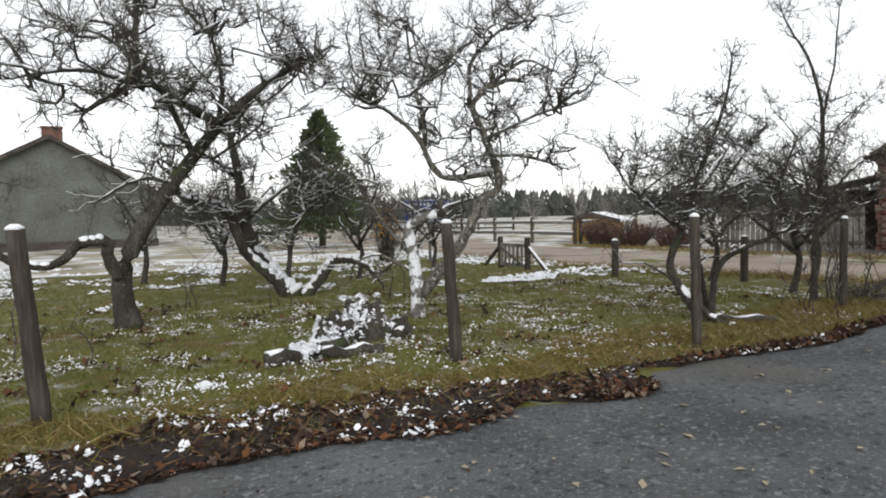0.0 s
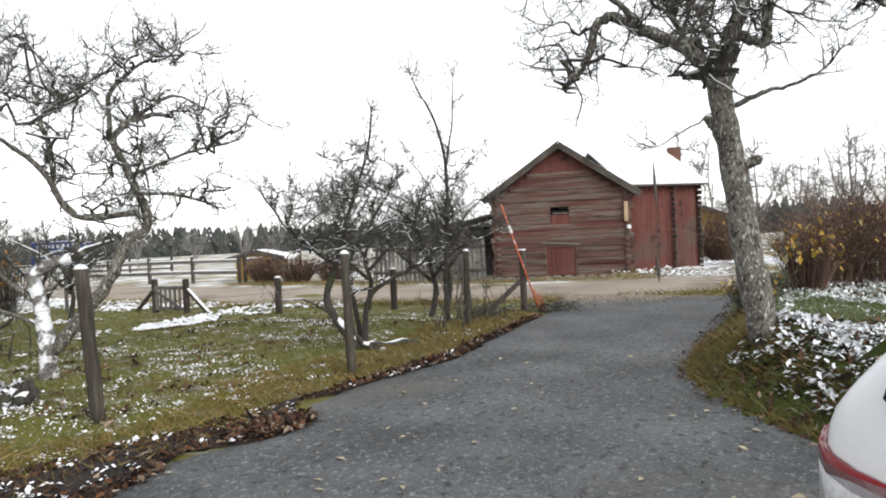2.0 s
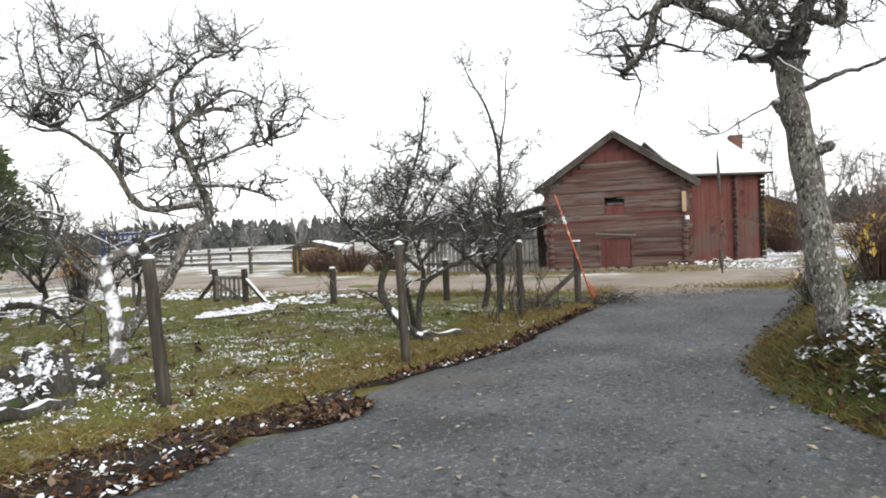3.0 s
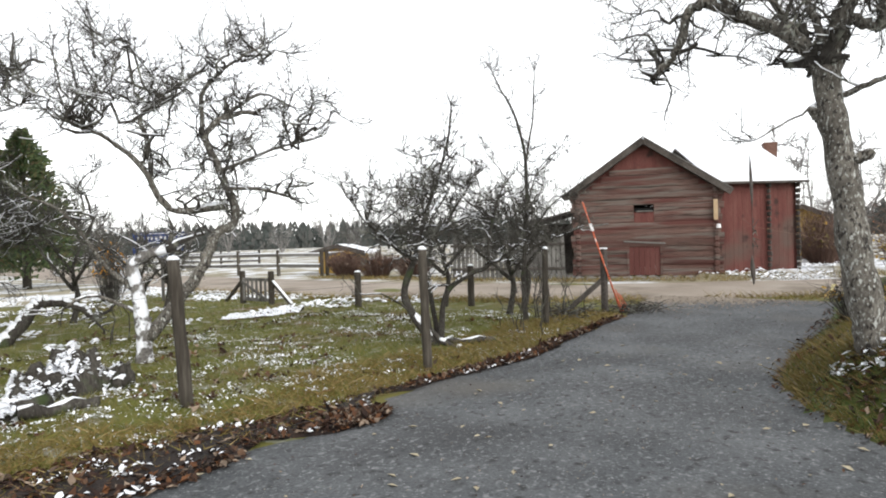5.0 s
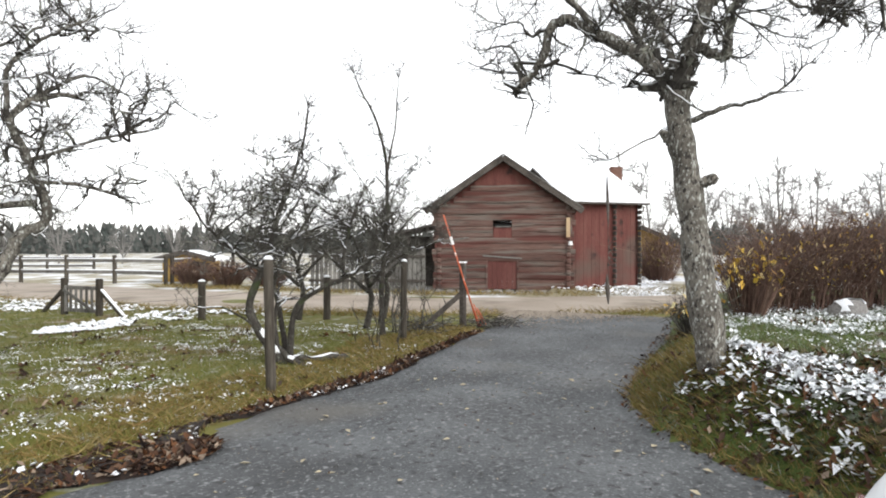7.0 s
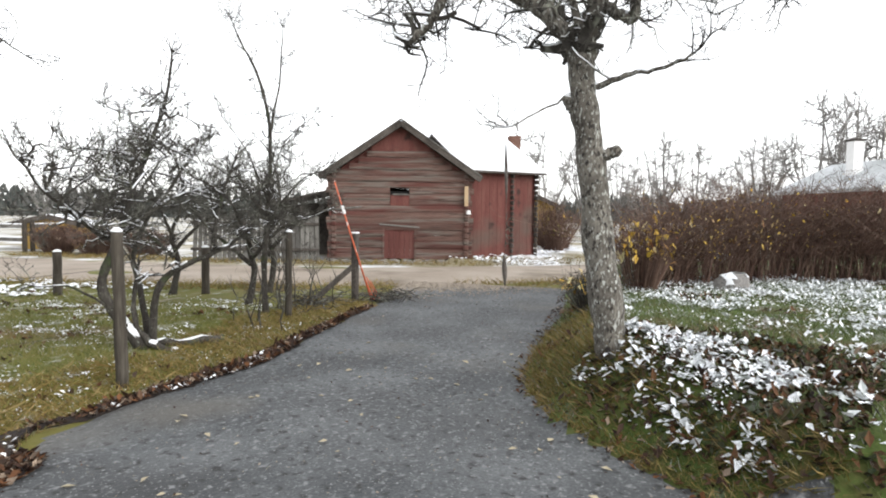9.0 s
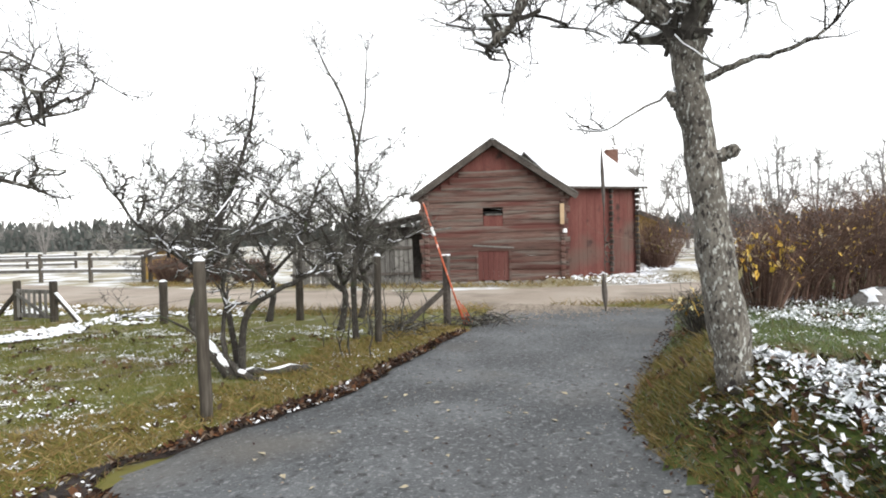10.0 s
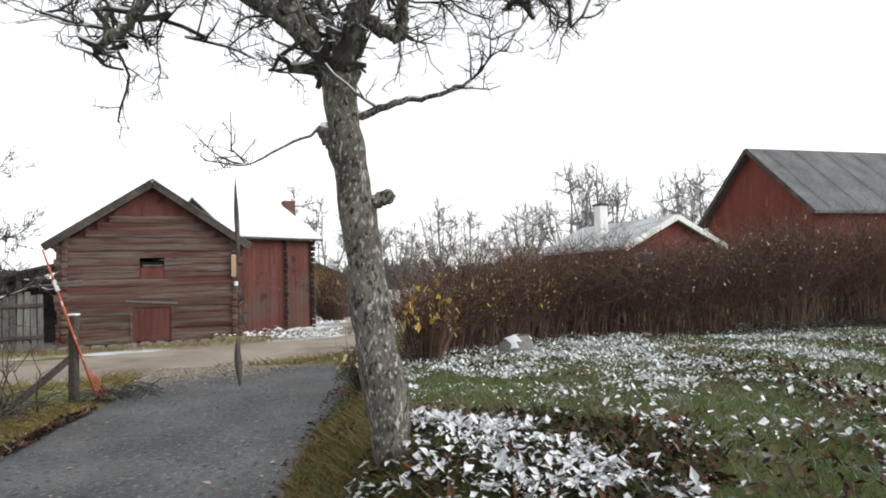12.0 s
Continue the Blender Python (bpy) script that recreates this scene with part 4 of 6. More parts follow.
def hedge():
    root = thing("hedge", (0, 0, 0), "tall reddish-brown leafless hedge with a few yellow leaves", "hedge")
    rng = random.Random(31)
    t = Tubes()
    leaves = []
    for k in range(3900):
        y = -16 + 16 * rng.random() ** 0.75
        x = float(np.interp(y, HEDGE_Y, HEDGE_X)) + rng.random() ** 1.4 * 1.5 + 0.35 * noise.noise((y * 0.9, 3, 3))
        z = height(x, y) - 0.02
        h = (float(np.interp(y, [-16, -9, -6.4, -5.0, -2.5, -1.2, 0.2], [1.85, 1.82, 1.72, 1.40, 1.38, 1.3, 1.0])) + 0.12 * noise.noise((y * 0.5, 1, 1)) + 0.2 * noise.noise((y * 1.9, x, 1)) + rng.gauss(-0.05, 0.22))
        lx, ly = rng.gauss(-0.1, 0.5), rng.gauss(0, 0.75)
        p = [Vector((x + lx * u * u + rng.gauss(0, 0.06) * u, y + ly * u * u + rng.gauss(0, 0.1) * u, z + h * u)) for u in (0, 0.3, 0.55, 0.8, 1.0)]
        t.add(p, [0.007, 0.0055, 0.004, 0.003, 0.0015], 3)
        for _ in range(9):
            u = rng.randrange(1, 4)
            q = p[u].lerp(p[u + 1], rng.random())
            t.add([q, q + Vector((rng.gauss(-0.04, 0.13), rng.gauss(0, 0.19), rng.gauss(0.09, 0.13)))], [0.0032, 0.0014], 3)
        tuft = 0.8 * soft(-3.6, -1.4, y) + 0.35 * math.exp(-((y + 5.2) / 0.5) ** 2) + 0.12 * math.exp(-((y + 7.4) / 0.7) ** 2)
        for _ in range(int(rng.random() + 0.12 + 1.6 * tuft)):
            q = p[3].lerp(p[4], rng.uniform(-1.6 if y > -3.4 else -0.6, 1.0))
            leaves.append((q.x - 0.1, q.y, q.z))
    tagged(t.obj("stem_thicket", M_HEDGE, root, smooth=False), kind="stuff")
    for name, mat, keep in (("yellow_leaves", M_YELLOWLEAF, lambda p: p[1] > -3.4), ("pale_leaves", M_HEDGELEAF, lambda p: p[1] <= -3.4)):
        ob = scatter(name, [p for p in leaves if keep(p)], mat, (0.022, 0.055), LEAF, "", "", sink=1.0, tilt=0.9, stuff=False)
        ob.parent = root
        tagged(ob, kind="stuff")
    return root


hedge()


def boulder(x, y, size, seed, label):
    root = thing("boulder", (x, y, height(x, y) - 0.08), label, "stone")
    for name, mat, s in (("rock", M_STONE, 1.0), ("snow", M_SNOW, 1.03)):
        bm = bmesh.new()
        bmesh.ops.create_icosphere(bm, subdivisions=3, radius=1.0)
        for v in bm.verts:
            d = 1 + 0.28 * noise.noise(v.co * 1.2 + Vector((seed, 0, 0))) + 0.1 * noise.noise(v.co * 3 + Vector((seed, 3, 0)))
            v.co = Vector((v.co.x * size[0], v.co.y * size[1], v.co.z * size[2])) * d * s
        if name == "snow":
            for v in bm.verts:
                v.co.z += 0.012
            bmesh.ops.delete(bm, geom=[f for f in bm.faces if f.normal.z < 0.80 + 0.5 * noise.noise(f.calc_center_median() * 6)], context="FACES")
        part(name, bm, mat, root, smooth=True)
    return root


boulder(11.15, -1.32, (0.2, 0.26, 0.36), 2.0, "snow-dusted grey boulder before the hedge")


def gable_house(name, x, y, yaw, width, length, eave, apex, wall, roof, label, category, z=0.0, over=0.35, openings=(), roof_thick=0.12, snow=None):
    """Gable wall on the local -y side, ridge along y."""
    root = thing(name, (x, y, z), label, category, yaw=yaw)
    h = width / 2
    part("wall", prism([(-h, 0, -0.4), (h, 0, -0.4), (h, 0, eave), (0, 0, apex), (-h, 0, eave)], (0, length, 0)), wall, root)
    slope = (apex - eave) / h
    for s in (-1, 1):
        xe, ze = s * (h + over), apex - slope * (h + over)
        part("roof", prism([(0, -over, apex + 0.01), (xe, -over, ze + 0.01), (xe, -over, ze + 0.01 + roof_thick), (0, -over, apex + 0.01 + roof_thick)], (0, length + 2 * over, 0)), roof, root)
        part("barge_board", beam((0, -over - 0.02, apex + 0.04), (xe * 1.01, -over - 0.02, ze + 0.04), 0.04, 0.2), snow or M_DARKWOOD, root)
    for ox, oz, w, hh in openings:
        win = part("window", box((w, 0.08, hh), (ox, -0.03, oz), 0.01), M_PALE if snow is None else M_WHITE, root)
        part("pane", box((w * 0.8, 0.03, hh * 0.8), (ox, -0.075, oz), 0.005), M_GLASS, win)
    return root


far_barn = gable_house("big_barn", 31.6, -15.2, 194.5, 6.6, 16, 4.2, 7.2, M_DULLRED, M_ROOFGREY, "large dark red barn with a worn grey roof", "barn")
for k in range(9):
    part("roof_batten", beam((0.15, 0.6 + k * 1.7, 7.26), (3.55, 0.6 + k * 1.7, 4.17), 0.03, 0.02), M_ROOFGREY, far_barn)
house = gable_house("red_cottage", 25.0, -8.8, -66, 4.3, 5.0, 2.55, 3.55, M_DULLRED, M_ROOFPALE, "small red cottage with a frosted grey roof", "house", over=0.25, snow=M_WHITE, openings=[(-1.4, 1.9, 0.8, 0.9)])
stack = part("chimney", box((0.38, 0.38, 1.6), (-1.1, 2.6, 3.5), 0.01), M_WHITE, house, "white rendered chimney")
part("chimney_cap", box((0.46, 0.46, 0.08), (-1.1, 2.6, 4.32), 0.01), M_DARKWOOD, stack)
gable_house("yellow_hut", 31.0, 5.2, -80, 1.8, 2.0, 1.7, 2.1, M_YELLOW, M_SNOW, "small ochre hut with a snowy roof", "shed", z=0.3)
left_house = gable_house("green_house", -2.6, 36.5, 8, 9.6, 9, 2.9, 5.6, M_GREEN, M_ROOFGREY, "grey-green gabled house with a brick chimney", "house")
stack = part("chimney", box((0.9, 0.6, 1.1), (0.3, 1.6, 5.75), 0.01), M_BRICK, left_house, "red brick chimney")
part("chimney_cap", box((1.0, 0.7, 0.08), (0.3, 1.6, 6.3), 0.01), M_BRICK, stack)
part("plinth", box((9.7, 0.1, 0.5), (0, -0.06, 0.2), 0.01), M_DARKWOOD, left_house)


def far_tree(seed, wide):
    """A rounded bare tree of several stems, eight metres tall."""
    rng = random.Random(seed)
    stems = [limb([(0, -0.3), (0.05, 1.5), (-0.1, 3.5), (0.1, 5.2), (0, 7.2)], 0, 0.1, 0.13, 0.02)]
    for k in range(6):
        a = 2 * math.pi * (k + rng.random() * 0.6) / 6
        u, f = math.cos(a) * wide, math.sin(a) * wide
        top = rng.uniform(4.6, 7.0)
        stems.append([(0, 0.6 + 0.3 * k, 0, 0.07), (u * 0.35, 2.2 + 0.2 * k, f * 0.35, 0.055), (u * 0.7, top * 0.75, f * 0.7, 0.035), (u * 0.85, top, f * 0.85, 0.02)])
    return tree("bare_tree", (0, 0, 0), (1, 0), stems, "leafless grey deciduous tree in the distance, paled by haze", seed, kids=(3, 2), shoots=2.6, shoot=1.2, from_height=1.2, snowy=0, rise=0.2, thin=0.024, bark=M_HAZETWIG, twig=M_HAZETWIG, category="tree", group="bare trees behind the buildings", fill=(0, 4.7, wide * 1.15, 2.8, wide * 1.1, 18))


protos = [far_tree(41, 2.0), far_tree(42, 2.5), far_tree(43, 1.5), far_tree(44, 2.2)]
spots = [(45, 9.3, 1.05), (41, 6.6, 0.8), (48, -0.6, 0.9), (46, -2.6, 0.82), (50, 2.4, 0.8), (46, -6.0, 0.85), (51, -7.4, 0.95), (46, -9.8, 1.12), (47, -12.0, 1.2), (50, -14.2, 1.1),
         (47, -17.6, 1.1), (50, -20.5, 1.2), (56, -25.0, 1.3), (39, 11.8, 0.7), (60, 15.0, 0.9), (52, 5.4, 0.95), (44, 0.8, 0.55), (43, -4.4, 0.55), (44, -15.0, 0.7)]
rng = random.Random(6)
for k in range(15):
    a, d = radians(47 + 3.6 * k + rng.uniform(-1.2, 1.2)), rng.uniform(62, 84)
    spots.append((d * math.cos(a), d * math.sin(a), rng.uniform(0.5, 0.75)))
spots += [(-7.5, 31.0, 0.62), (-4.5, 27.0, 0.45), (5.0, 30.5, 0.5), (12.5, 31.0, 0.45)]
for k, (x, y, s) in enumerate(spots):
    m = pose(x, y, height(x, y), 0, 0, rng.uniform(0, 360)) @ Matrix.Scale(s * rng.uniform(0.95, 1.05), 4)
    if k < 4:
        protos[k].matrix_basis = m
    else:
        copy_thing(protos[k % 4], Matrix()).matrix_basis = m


def spruce(x, y, h, w, seed):
    root = thing("spruce_tree", (x, y, 0), "dense dark green spruce tree", "tree")
    rng = random.Random(seed)
    t = Tubes()
    t.add([Vector((0, 0, -0.1)), Vector((0, 0, h * 0.95))], [0.16, 0.02], 8)
    t.obj("trunk", M_BARK, root)
    v, f = [], []
    for k in range(330):
        # each bough carries tufts of needles along its outer part and droops a little
        u = (k + rng.random()) / 330
        u = u ** 0.85
        a = rng.uniform(0, 2 * math.pi)
        reach = w * (1 - u) ** 0.72 * rng.uniform(0.62, 1.12) * (0.85 + 0.3 * noise.noise((math.cos(a) * 1.5, math.sin(a) * 1.5, u * 5)))
        z = h * (0.12 + 0.86 * u)
        for j in range(int(14 + 26 * (1 - u))):
            g = 0.25 + 0.8 * rng.random()
            r = reach * g
            b = a + rng.gauss(0, 0.13) / max(0.4, g)
            c = Vector((r * math.cos(b), r * math.sin(b), z + 0.22 * r * (1 - g) - 0.1 * r + rng.gauss(0, 0.07)))
            out = Vector((math.cos(b), math.sin(b), rng.uniform(-0.1, 0.8))) * rng.uniform(0.10, 0.24)
            side = Vector((-math.sin(b), math.cos(b), rng.uniform(-0.6, 0.6))) * rng.uniform(0.03, 0.075)
            n = len(v)
            v += [c - side, c + side, c + out + side * 0.3, c + out - side * 0.3, c + out * 0.5 + Vector((0, 0, -0.08))]
            f += [(n, n + 1, n + 2, n + 3), (n, n + 4, n + 2)]
    mesh("needle_crown", v, f, M_NEEDLE, root)
    return root


spruce(8.3, 27.0, 6.1, 3.0, 3)


def far_woods():
    v, f = [], []
    rng = random.Random(77)
    for k in range(1500):
        a = radians(rng.uniform(-25, 118))
        d = rng.uniform(150, 190)
        cx, cy = d * math.cos(a), d * math.sin(a)
        z0 = height(cx, cy) - 0.5
        h = rng.uniform(4.2, 7.4) * (0.9 + 0.3 * noise.noise((a * 9, 0, 0)))
        w = rng.uniform(1.4, 2.8)
        for j in range(44):
            u = rng.random()
            r = w * (1 - u * 0.85)
            b = rng.uniform(0, 6.28)
            p = Vector((cx + r * math.cos(b) * rng.random(), cy + r * math.sin(b) * rng.random(), z0 + h * u))
            n = len(v)
            e = Vector((-math.sin(a), math.cos(a), 0)) * rng.uniform(0.15, 0.5)
            v += [p + Vector((rng.gauss(0, 0.1), rng.gauss(0, 0.1), rng.uniform(0.6, 1.5))), p - e, p + e + Vector((0, 0, rng.gauss(0, 0.3)))]
            f += [(n, n + 1, n + 2)]
    tagged(mesh("far_woods", v, f, M_FARPINE), "distant dark pine woods along the horizon", "woods", kind="stuff")


far_woods()


# ---- across the road: rail fence, shed, bushes, plank fence ----
def rail_fence(a, b, n, label):
    a, b = Vector((*a, 0)), Vector((*b, 0))
    root = thing("rail_fence", a, label, "fence", "rail fences by the field")
    d = b - a
    for k in range(n + 1):
        p = d * (k / n)
        p.z = height(a.x + p.x, a.y + p.y)
        part("post", box((0.13, 0.13, 1.2), p + Vector((0, 0, 0.55)), 0.015), M_POST, root)
    for z in (0.45, 0.92):
        for k in range(n):
            p, q = d * (k / n), d * ((k + 1) / n)
            p.z, q.z = height(a.x + p.x, a.y + p.y) + z, height(a.x + q.x, a.y + q.y) + z
            rail = part("rail", beam(p, q, 0.06, 0.13), M_GREYBOARD, root)
            up = Vector((0, 0, 0.085))
            part("snow", beam(p + up, q + up, 0.075, 0.045, 0.015), M_SNOW, rail, "line of snow")
    return root


rail_fence((17.6, 21.0), (15.8, 31.0), 4, "weathered rail fence with snow lying on the rails")
rail_fence((17.9, 21.0), (24.0, 24.0), 3, "weathered rail fence with snow lying on the rails")
rail_fence((24.5, 36.0), (16.5, 46.0), 5, "weathered rail fence with snow lying on the rails")
gable_house("low_shed", 19.4, 22.0, -55, 1.9, 2.2, 1.0, 1.25, M_YELLOW, M_SNOW, "low ochre lean-to with a snow-covered roof", "shed")


def bush(x, y, r, h, n, mat, leafmat, label, seed, leaf=0.3, name="bush", group=""):
    root = thing(name, (x, y, height(x, y)), label, "bush", group)
    rng = random.Random(seed)
    t = Tubes()
    leaves = []
    for k in range(n):
        a, q = rng.uniform(0, 6.28), r * math.sqrt(rng.random())
        o = Vector((q * 0.4 * math.cos(a), q * 0.4 * math.sin(a), -0.03))
        e = Vector((q * math.cos(a), q * math.sin(a), h * rng.uniform(0.6, 1.05) * (1 - 0.3 * q / r)))
        m = o.lerp(e, 0.55) + Vector((rng.gauss(0, 0.06), rng.gauss(0, 0.06), 0.06))
        t.add([o, m, e], [0.008, 0.006, 0.003], 3)
        for _ in range(2):
            t.add([m.lerp(e, rng.random()), e + Vector((rng.gauss(0, 0.15), rng.gauss(0, 0.15), rng.gauss(0, 0.1)))], [0.004, 0.002], 3)
        if rng.random() < leaf:
            leaves.append(tuple(m.lerp(e, rng.uniform(0.2, 1.0))))
    tagged(t.obj("stem_thicket", mat, root, smooth=False), kind="stuff")
    if leaves:
        ob = scatter("leaves", leaves, leafmat, (0.05, 0.11), LEAF, "", "", sink=1.0, tilt=0.9, stuff=False)
        ob.parent = root
        tagged(ob, kind="stuff")
    return root


for k, (x, y, r, h) in enumerate([(17.4, 19.2, 0.9, 1.1), (17.6, 17.6, 1.0, 1.1), (18.2, 16.2, 1.0, 1.0)]):
    bush(x, y, r, h, 420, M_HEDGE, M_LEAF, "rust-brown leafless bush across the road", 50 + k, 0.8, group="rust-brown bushes")
bush(18.3, 20.4, 0.6, 1.3, 200, M_HEDGE, M_YELLOWLEAF, "yellow-leaved bush across the road", 55, 1.0)
bush(7.4, 17.4, 0.45, 2.0, 150, M_TWIG, M_ORANGELEAF, "small bush with bright orange leaves", 56, 1.0)
bush(10.55, -0.05, 0.5, 1.15, 190, M_HEDGE, M_YELLOWLEAF, "sparse bush with yellow leaves at the hedge's end", 57, 0.7)
bush(9.4, 0.55, 0.4, 0.6, 110, M_TWIG, M_YELLOWLEAF, "low sparse shrub beside the drive", 58, 0.6)
for k, (x, y, r, h) in enumerate([(23.5, 3.2, 0.8, 1.4), (25.0, 3.4, 1.2, 2.0), (27.5, 4.6, 1.4, 2.2)]):
    bush(x, y, r, h, 260, M_HEDGE, M_DRYGRASS, "tangled straw-brown bush beside the barn", 60 + k, 0.6, group="bushes beside the barn")


def plank_fence():
    root = thing("plank_fence", (18.5, 9.7, 0), "grey upright plank fence beside the barn", "fence", yaw=112)
    rng = random.Random(8)
    for k in range(26):
        part("plank", box((0.125, 0.025, 1.5 + rng.uniform(-0.1, 0.1)), (0.07 + k * 0.148, rng.uniform(-0.01, 0.01), 0.74), 0.006, Matrix.Rotation(rng.gauss(0, 0.02), 4, "Y")), M_GREYBOARD, root)
    for z in (0.4, 1.2):
        part("rail", box((3.9, 0.05, 0.09), (1.95, 0.045, z), 0.01), M_DARKWOOD, root)
    return root


plank_fence()


# ---- garden gate and the stakes at the drive's mouth ----
def gate():
    root = thing("garden_gate", (8.9, 13.35, 0), "low grey wooden garden gate between braced posts", "gate", yaw=-87)
    for x in (0.0, 1.12):
        part("post", box((0.12, 0.12, 0.85), (x, 0, 0.4), 0.02), M_POST, root)
    for x in (0.0, 1.12):
        s = -1 if x == 0 else 1
        brace = part("brace", beam((x + s * 0.06, 0, 0.55), (x + s * 0.75, 0.0, 0.02), 0.06, 0.08), M_POST, root)
        if s > 0:
            part("snow", beam((x + s * 0.07, 0, 0.60), (x + s * 0.74, 0.0, 0.085), 0.065, 0.03), M_SNOW, brace, "line of snow")
    for z in (0.14, 0.62):
        part("rail", box((1.0, 0.03, 0.08), (0.56, -0.04, z), 0.008), M_GREYBOARD, root)
    for k in range(6):
        part("slat", box((0.07, 0.025, 0.56), (0.14 + k * 0.168, -0.068, 0.38), 0.006), M_GREYBOARD, root)
    part("diagonal", beam((0.1, -0.095, 0.58), (1.02, -0.095, 0.16), 0.025, 0.07), M_GREYBOARD, root)
    return root


gate()


def corner_stake():
    root = thing("corner_stake", (11.15, 4.78, 0), "dark corner stake propped by a slanting timber", "fence post")
    part("stake", box((0.11, 0.11, 1.2), (0, 0, 0.58), 0.02), M_DARKWOOD, root)
    part("snow_cap", box((0.12, 0.12, 0.03), (0, 0, 1.2), 0.012), M_SNOW, root, "snow cap")
    part("prop", beam((0.0, 0.03, 0.62), (-0.35, 0.62, 0.02), 0.09, 0.09), M_DARKWOOD, root)
    return root


corner_stake()


def snow_pole():
    root = thing("marker_pole", (11.25, 4.50, 0), "thin orange marker pole leaning against the stake", "pole")
    t = Tubes()
    t.add([Vector((0, 0, 0.0)), Vector((-0.19, 0.28, 1.05)), Vector((-0.37, 0.55, 2.1))], [0.017, 0.016, 0.013], 8)
    pole = t.obj("pole", M_ORANGE, root)
    part("white_band", beam((-0.27, 0.40, 1.53), (-0.30, 0.44, 1.68), 0.05, 0.05), M_WHITE, pole, "white reflector band")
    part("cross_stick", beam((-0.42, 0.75, 1.58), (-0.18, 0.12, 1.66), 0.03, 0.03), M_GREYBOARD, root)
    for k in range(3):
        part("net_strip", beam((0.03 + 0.03 * k, -0.03 - 0.05 * k, 0.02), (-0.08 + 0.02 * k, 0.14 - 0.06 * k, 0.5 - 0.07 * k), 0.008, 0.018), M_ORANGE, root)
    return root


snow_pole()


def brush_heap(x, y, r, seed, label):
    root = thing("brush_heap", (x, y, height(x, y)), label, "heap")
    rng = random.Random(seed)
    t = Tubes()
    for k in range(90):
        p = Vector((rng.gauss(0, r * 0.5), rng.gauss(0, r * 0.5), rng.uniform(0.0, 0.12)))
        d = Vector((rng.gauss(0, 1), rng.gauss(0, 1), rng.gauss(0.1, 0.25))).normalized() * rng.uniform(0.15, 0.45)
        t.add([p, p + d * 0.5 + Vector((0, 0, 0.03)), p + d], [0.008, 0.006, 0.003], 3)
    tagged(t.obj("brushwood", M_TWIG, root, smooth=False), kind="stuff")
    return root


brush_heap(11.3, 4.5, 0.32, 6, "heap of dead twigs round the corner stake")
brush_heap(11.55, 4.25, 0.5, 3, "heap of dead twigs and soil by the drive's mouth")
for bx, by in ((13.0, -5.6), (13.15, -6.6), (13.35, -7.6), (13.6, -8.6)):
    brush_heap(bx, by, 0.65, 7 + int(-by * 10), "heap of dead twigs at the hedge's foot")
brush_heap(10.6, 5.3, 0.7, 4, "heap of dead twigs under the fence")
brush_heap(9.9, 5.0, 0.6, 5, "heap of dead twigs under the fence")


def road_sign():
    root = thing("direction_sign", (8.2, 16.1, 0), "pair of blue direction signs with white lettering on a post", "sign", yaw=-62)
    part("post", box((0.07, 0.07, 2.0), (0, 0.05, 0.95), 0.01), M_GREYBOARD, root)
    for z in (1.72, 1.36):
        plate = part("plate", prism([(-0.85, 0, z - 0.15), (0.7, 0, z - 0.15), (0.86, 0, z), (0.7, 0, z + 0.15), (-0.85, 0, z + 0.15)], (0, 0.025, 0)), M_SIGN, root)
        for a, b in (((-0.8, z - 0.12), (0.68, z - 0.12)), ((-0.8, z + 0.12), (0.68, z + 0.12))):
            part("white_edge", box((b[0] - a[0], 0.006, 0.02), ((a[0] + b[0]) / 2, -0.005, a[1]), 0), M_WHITE, plate)
        for k in range(9):
            part("letter_bar", box((0.055 + 0.02 * (k % 3), 0.006, 0.08 + 0.02 * (k % 2)), (-0.66 + k * 0.135, -0.005, z), 0), M_WHITE, plate)
    return root


road_sign()


# ---- the hanging string under the big tree ----
def hanging_string():
    root = thing("hanging_string", (5.5, 0.77, 0), "dark dried seed heads hung on a thin string from a branch", "garland")
    t = Tubes()
    t.add([Vector((0.02, 0, 3.45)), Vector((0, 0.01, 2.1)), Vector((0.0, 0.0, 1.5)), Vector((0.02, 0, 1.04))], [0.0008, 0.0008, 0.002, 0.002], 5)
    t.obj("string", M_DARKWOOD, root)
    for z0, z1, r in ((1.62, 2.06, 0.011), (1.03, 1.27, 0.016)):
        s = Tubes()
        s.add([Vector((0.004 * math.sin(k), 0.01 * k / 6, z0 + (z1 - z0) * k / 6)) for k in range(7)], [r * (0.12 + math.sin(math.pi * k / 6)) for k in range(7)], 8)
        s.obj("seed_head", M_DARKWOOD, root)
    g = Tubes()
    rr = random.Random(2)
    for k in range(12):
        p = Vector((0, 0, rr.uniform(1.33, 1.52)))
        g.add([p, p + Vector((rr.gauss(0, 0.05), rr.gauss(0, 0.05), rr.gauss(0, 0.03)))], [0.005, 0.002], 3)
    g.obj("dry_sprig", M_TWIG, root)
    return root


hanging_string()


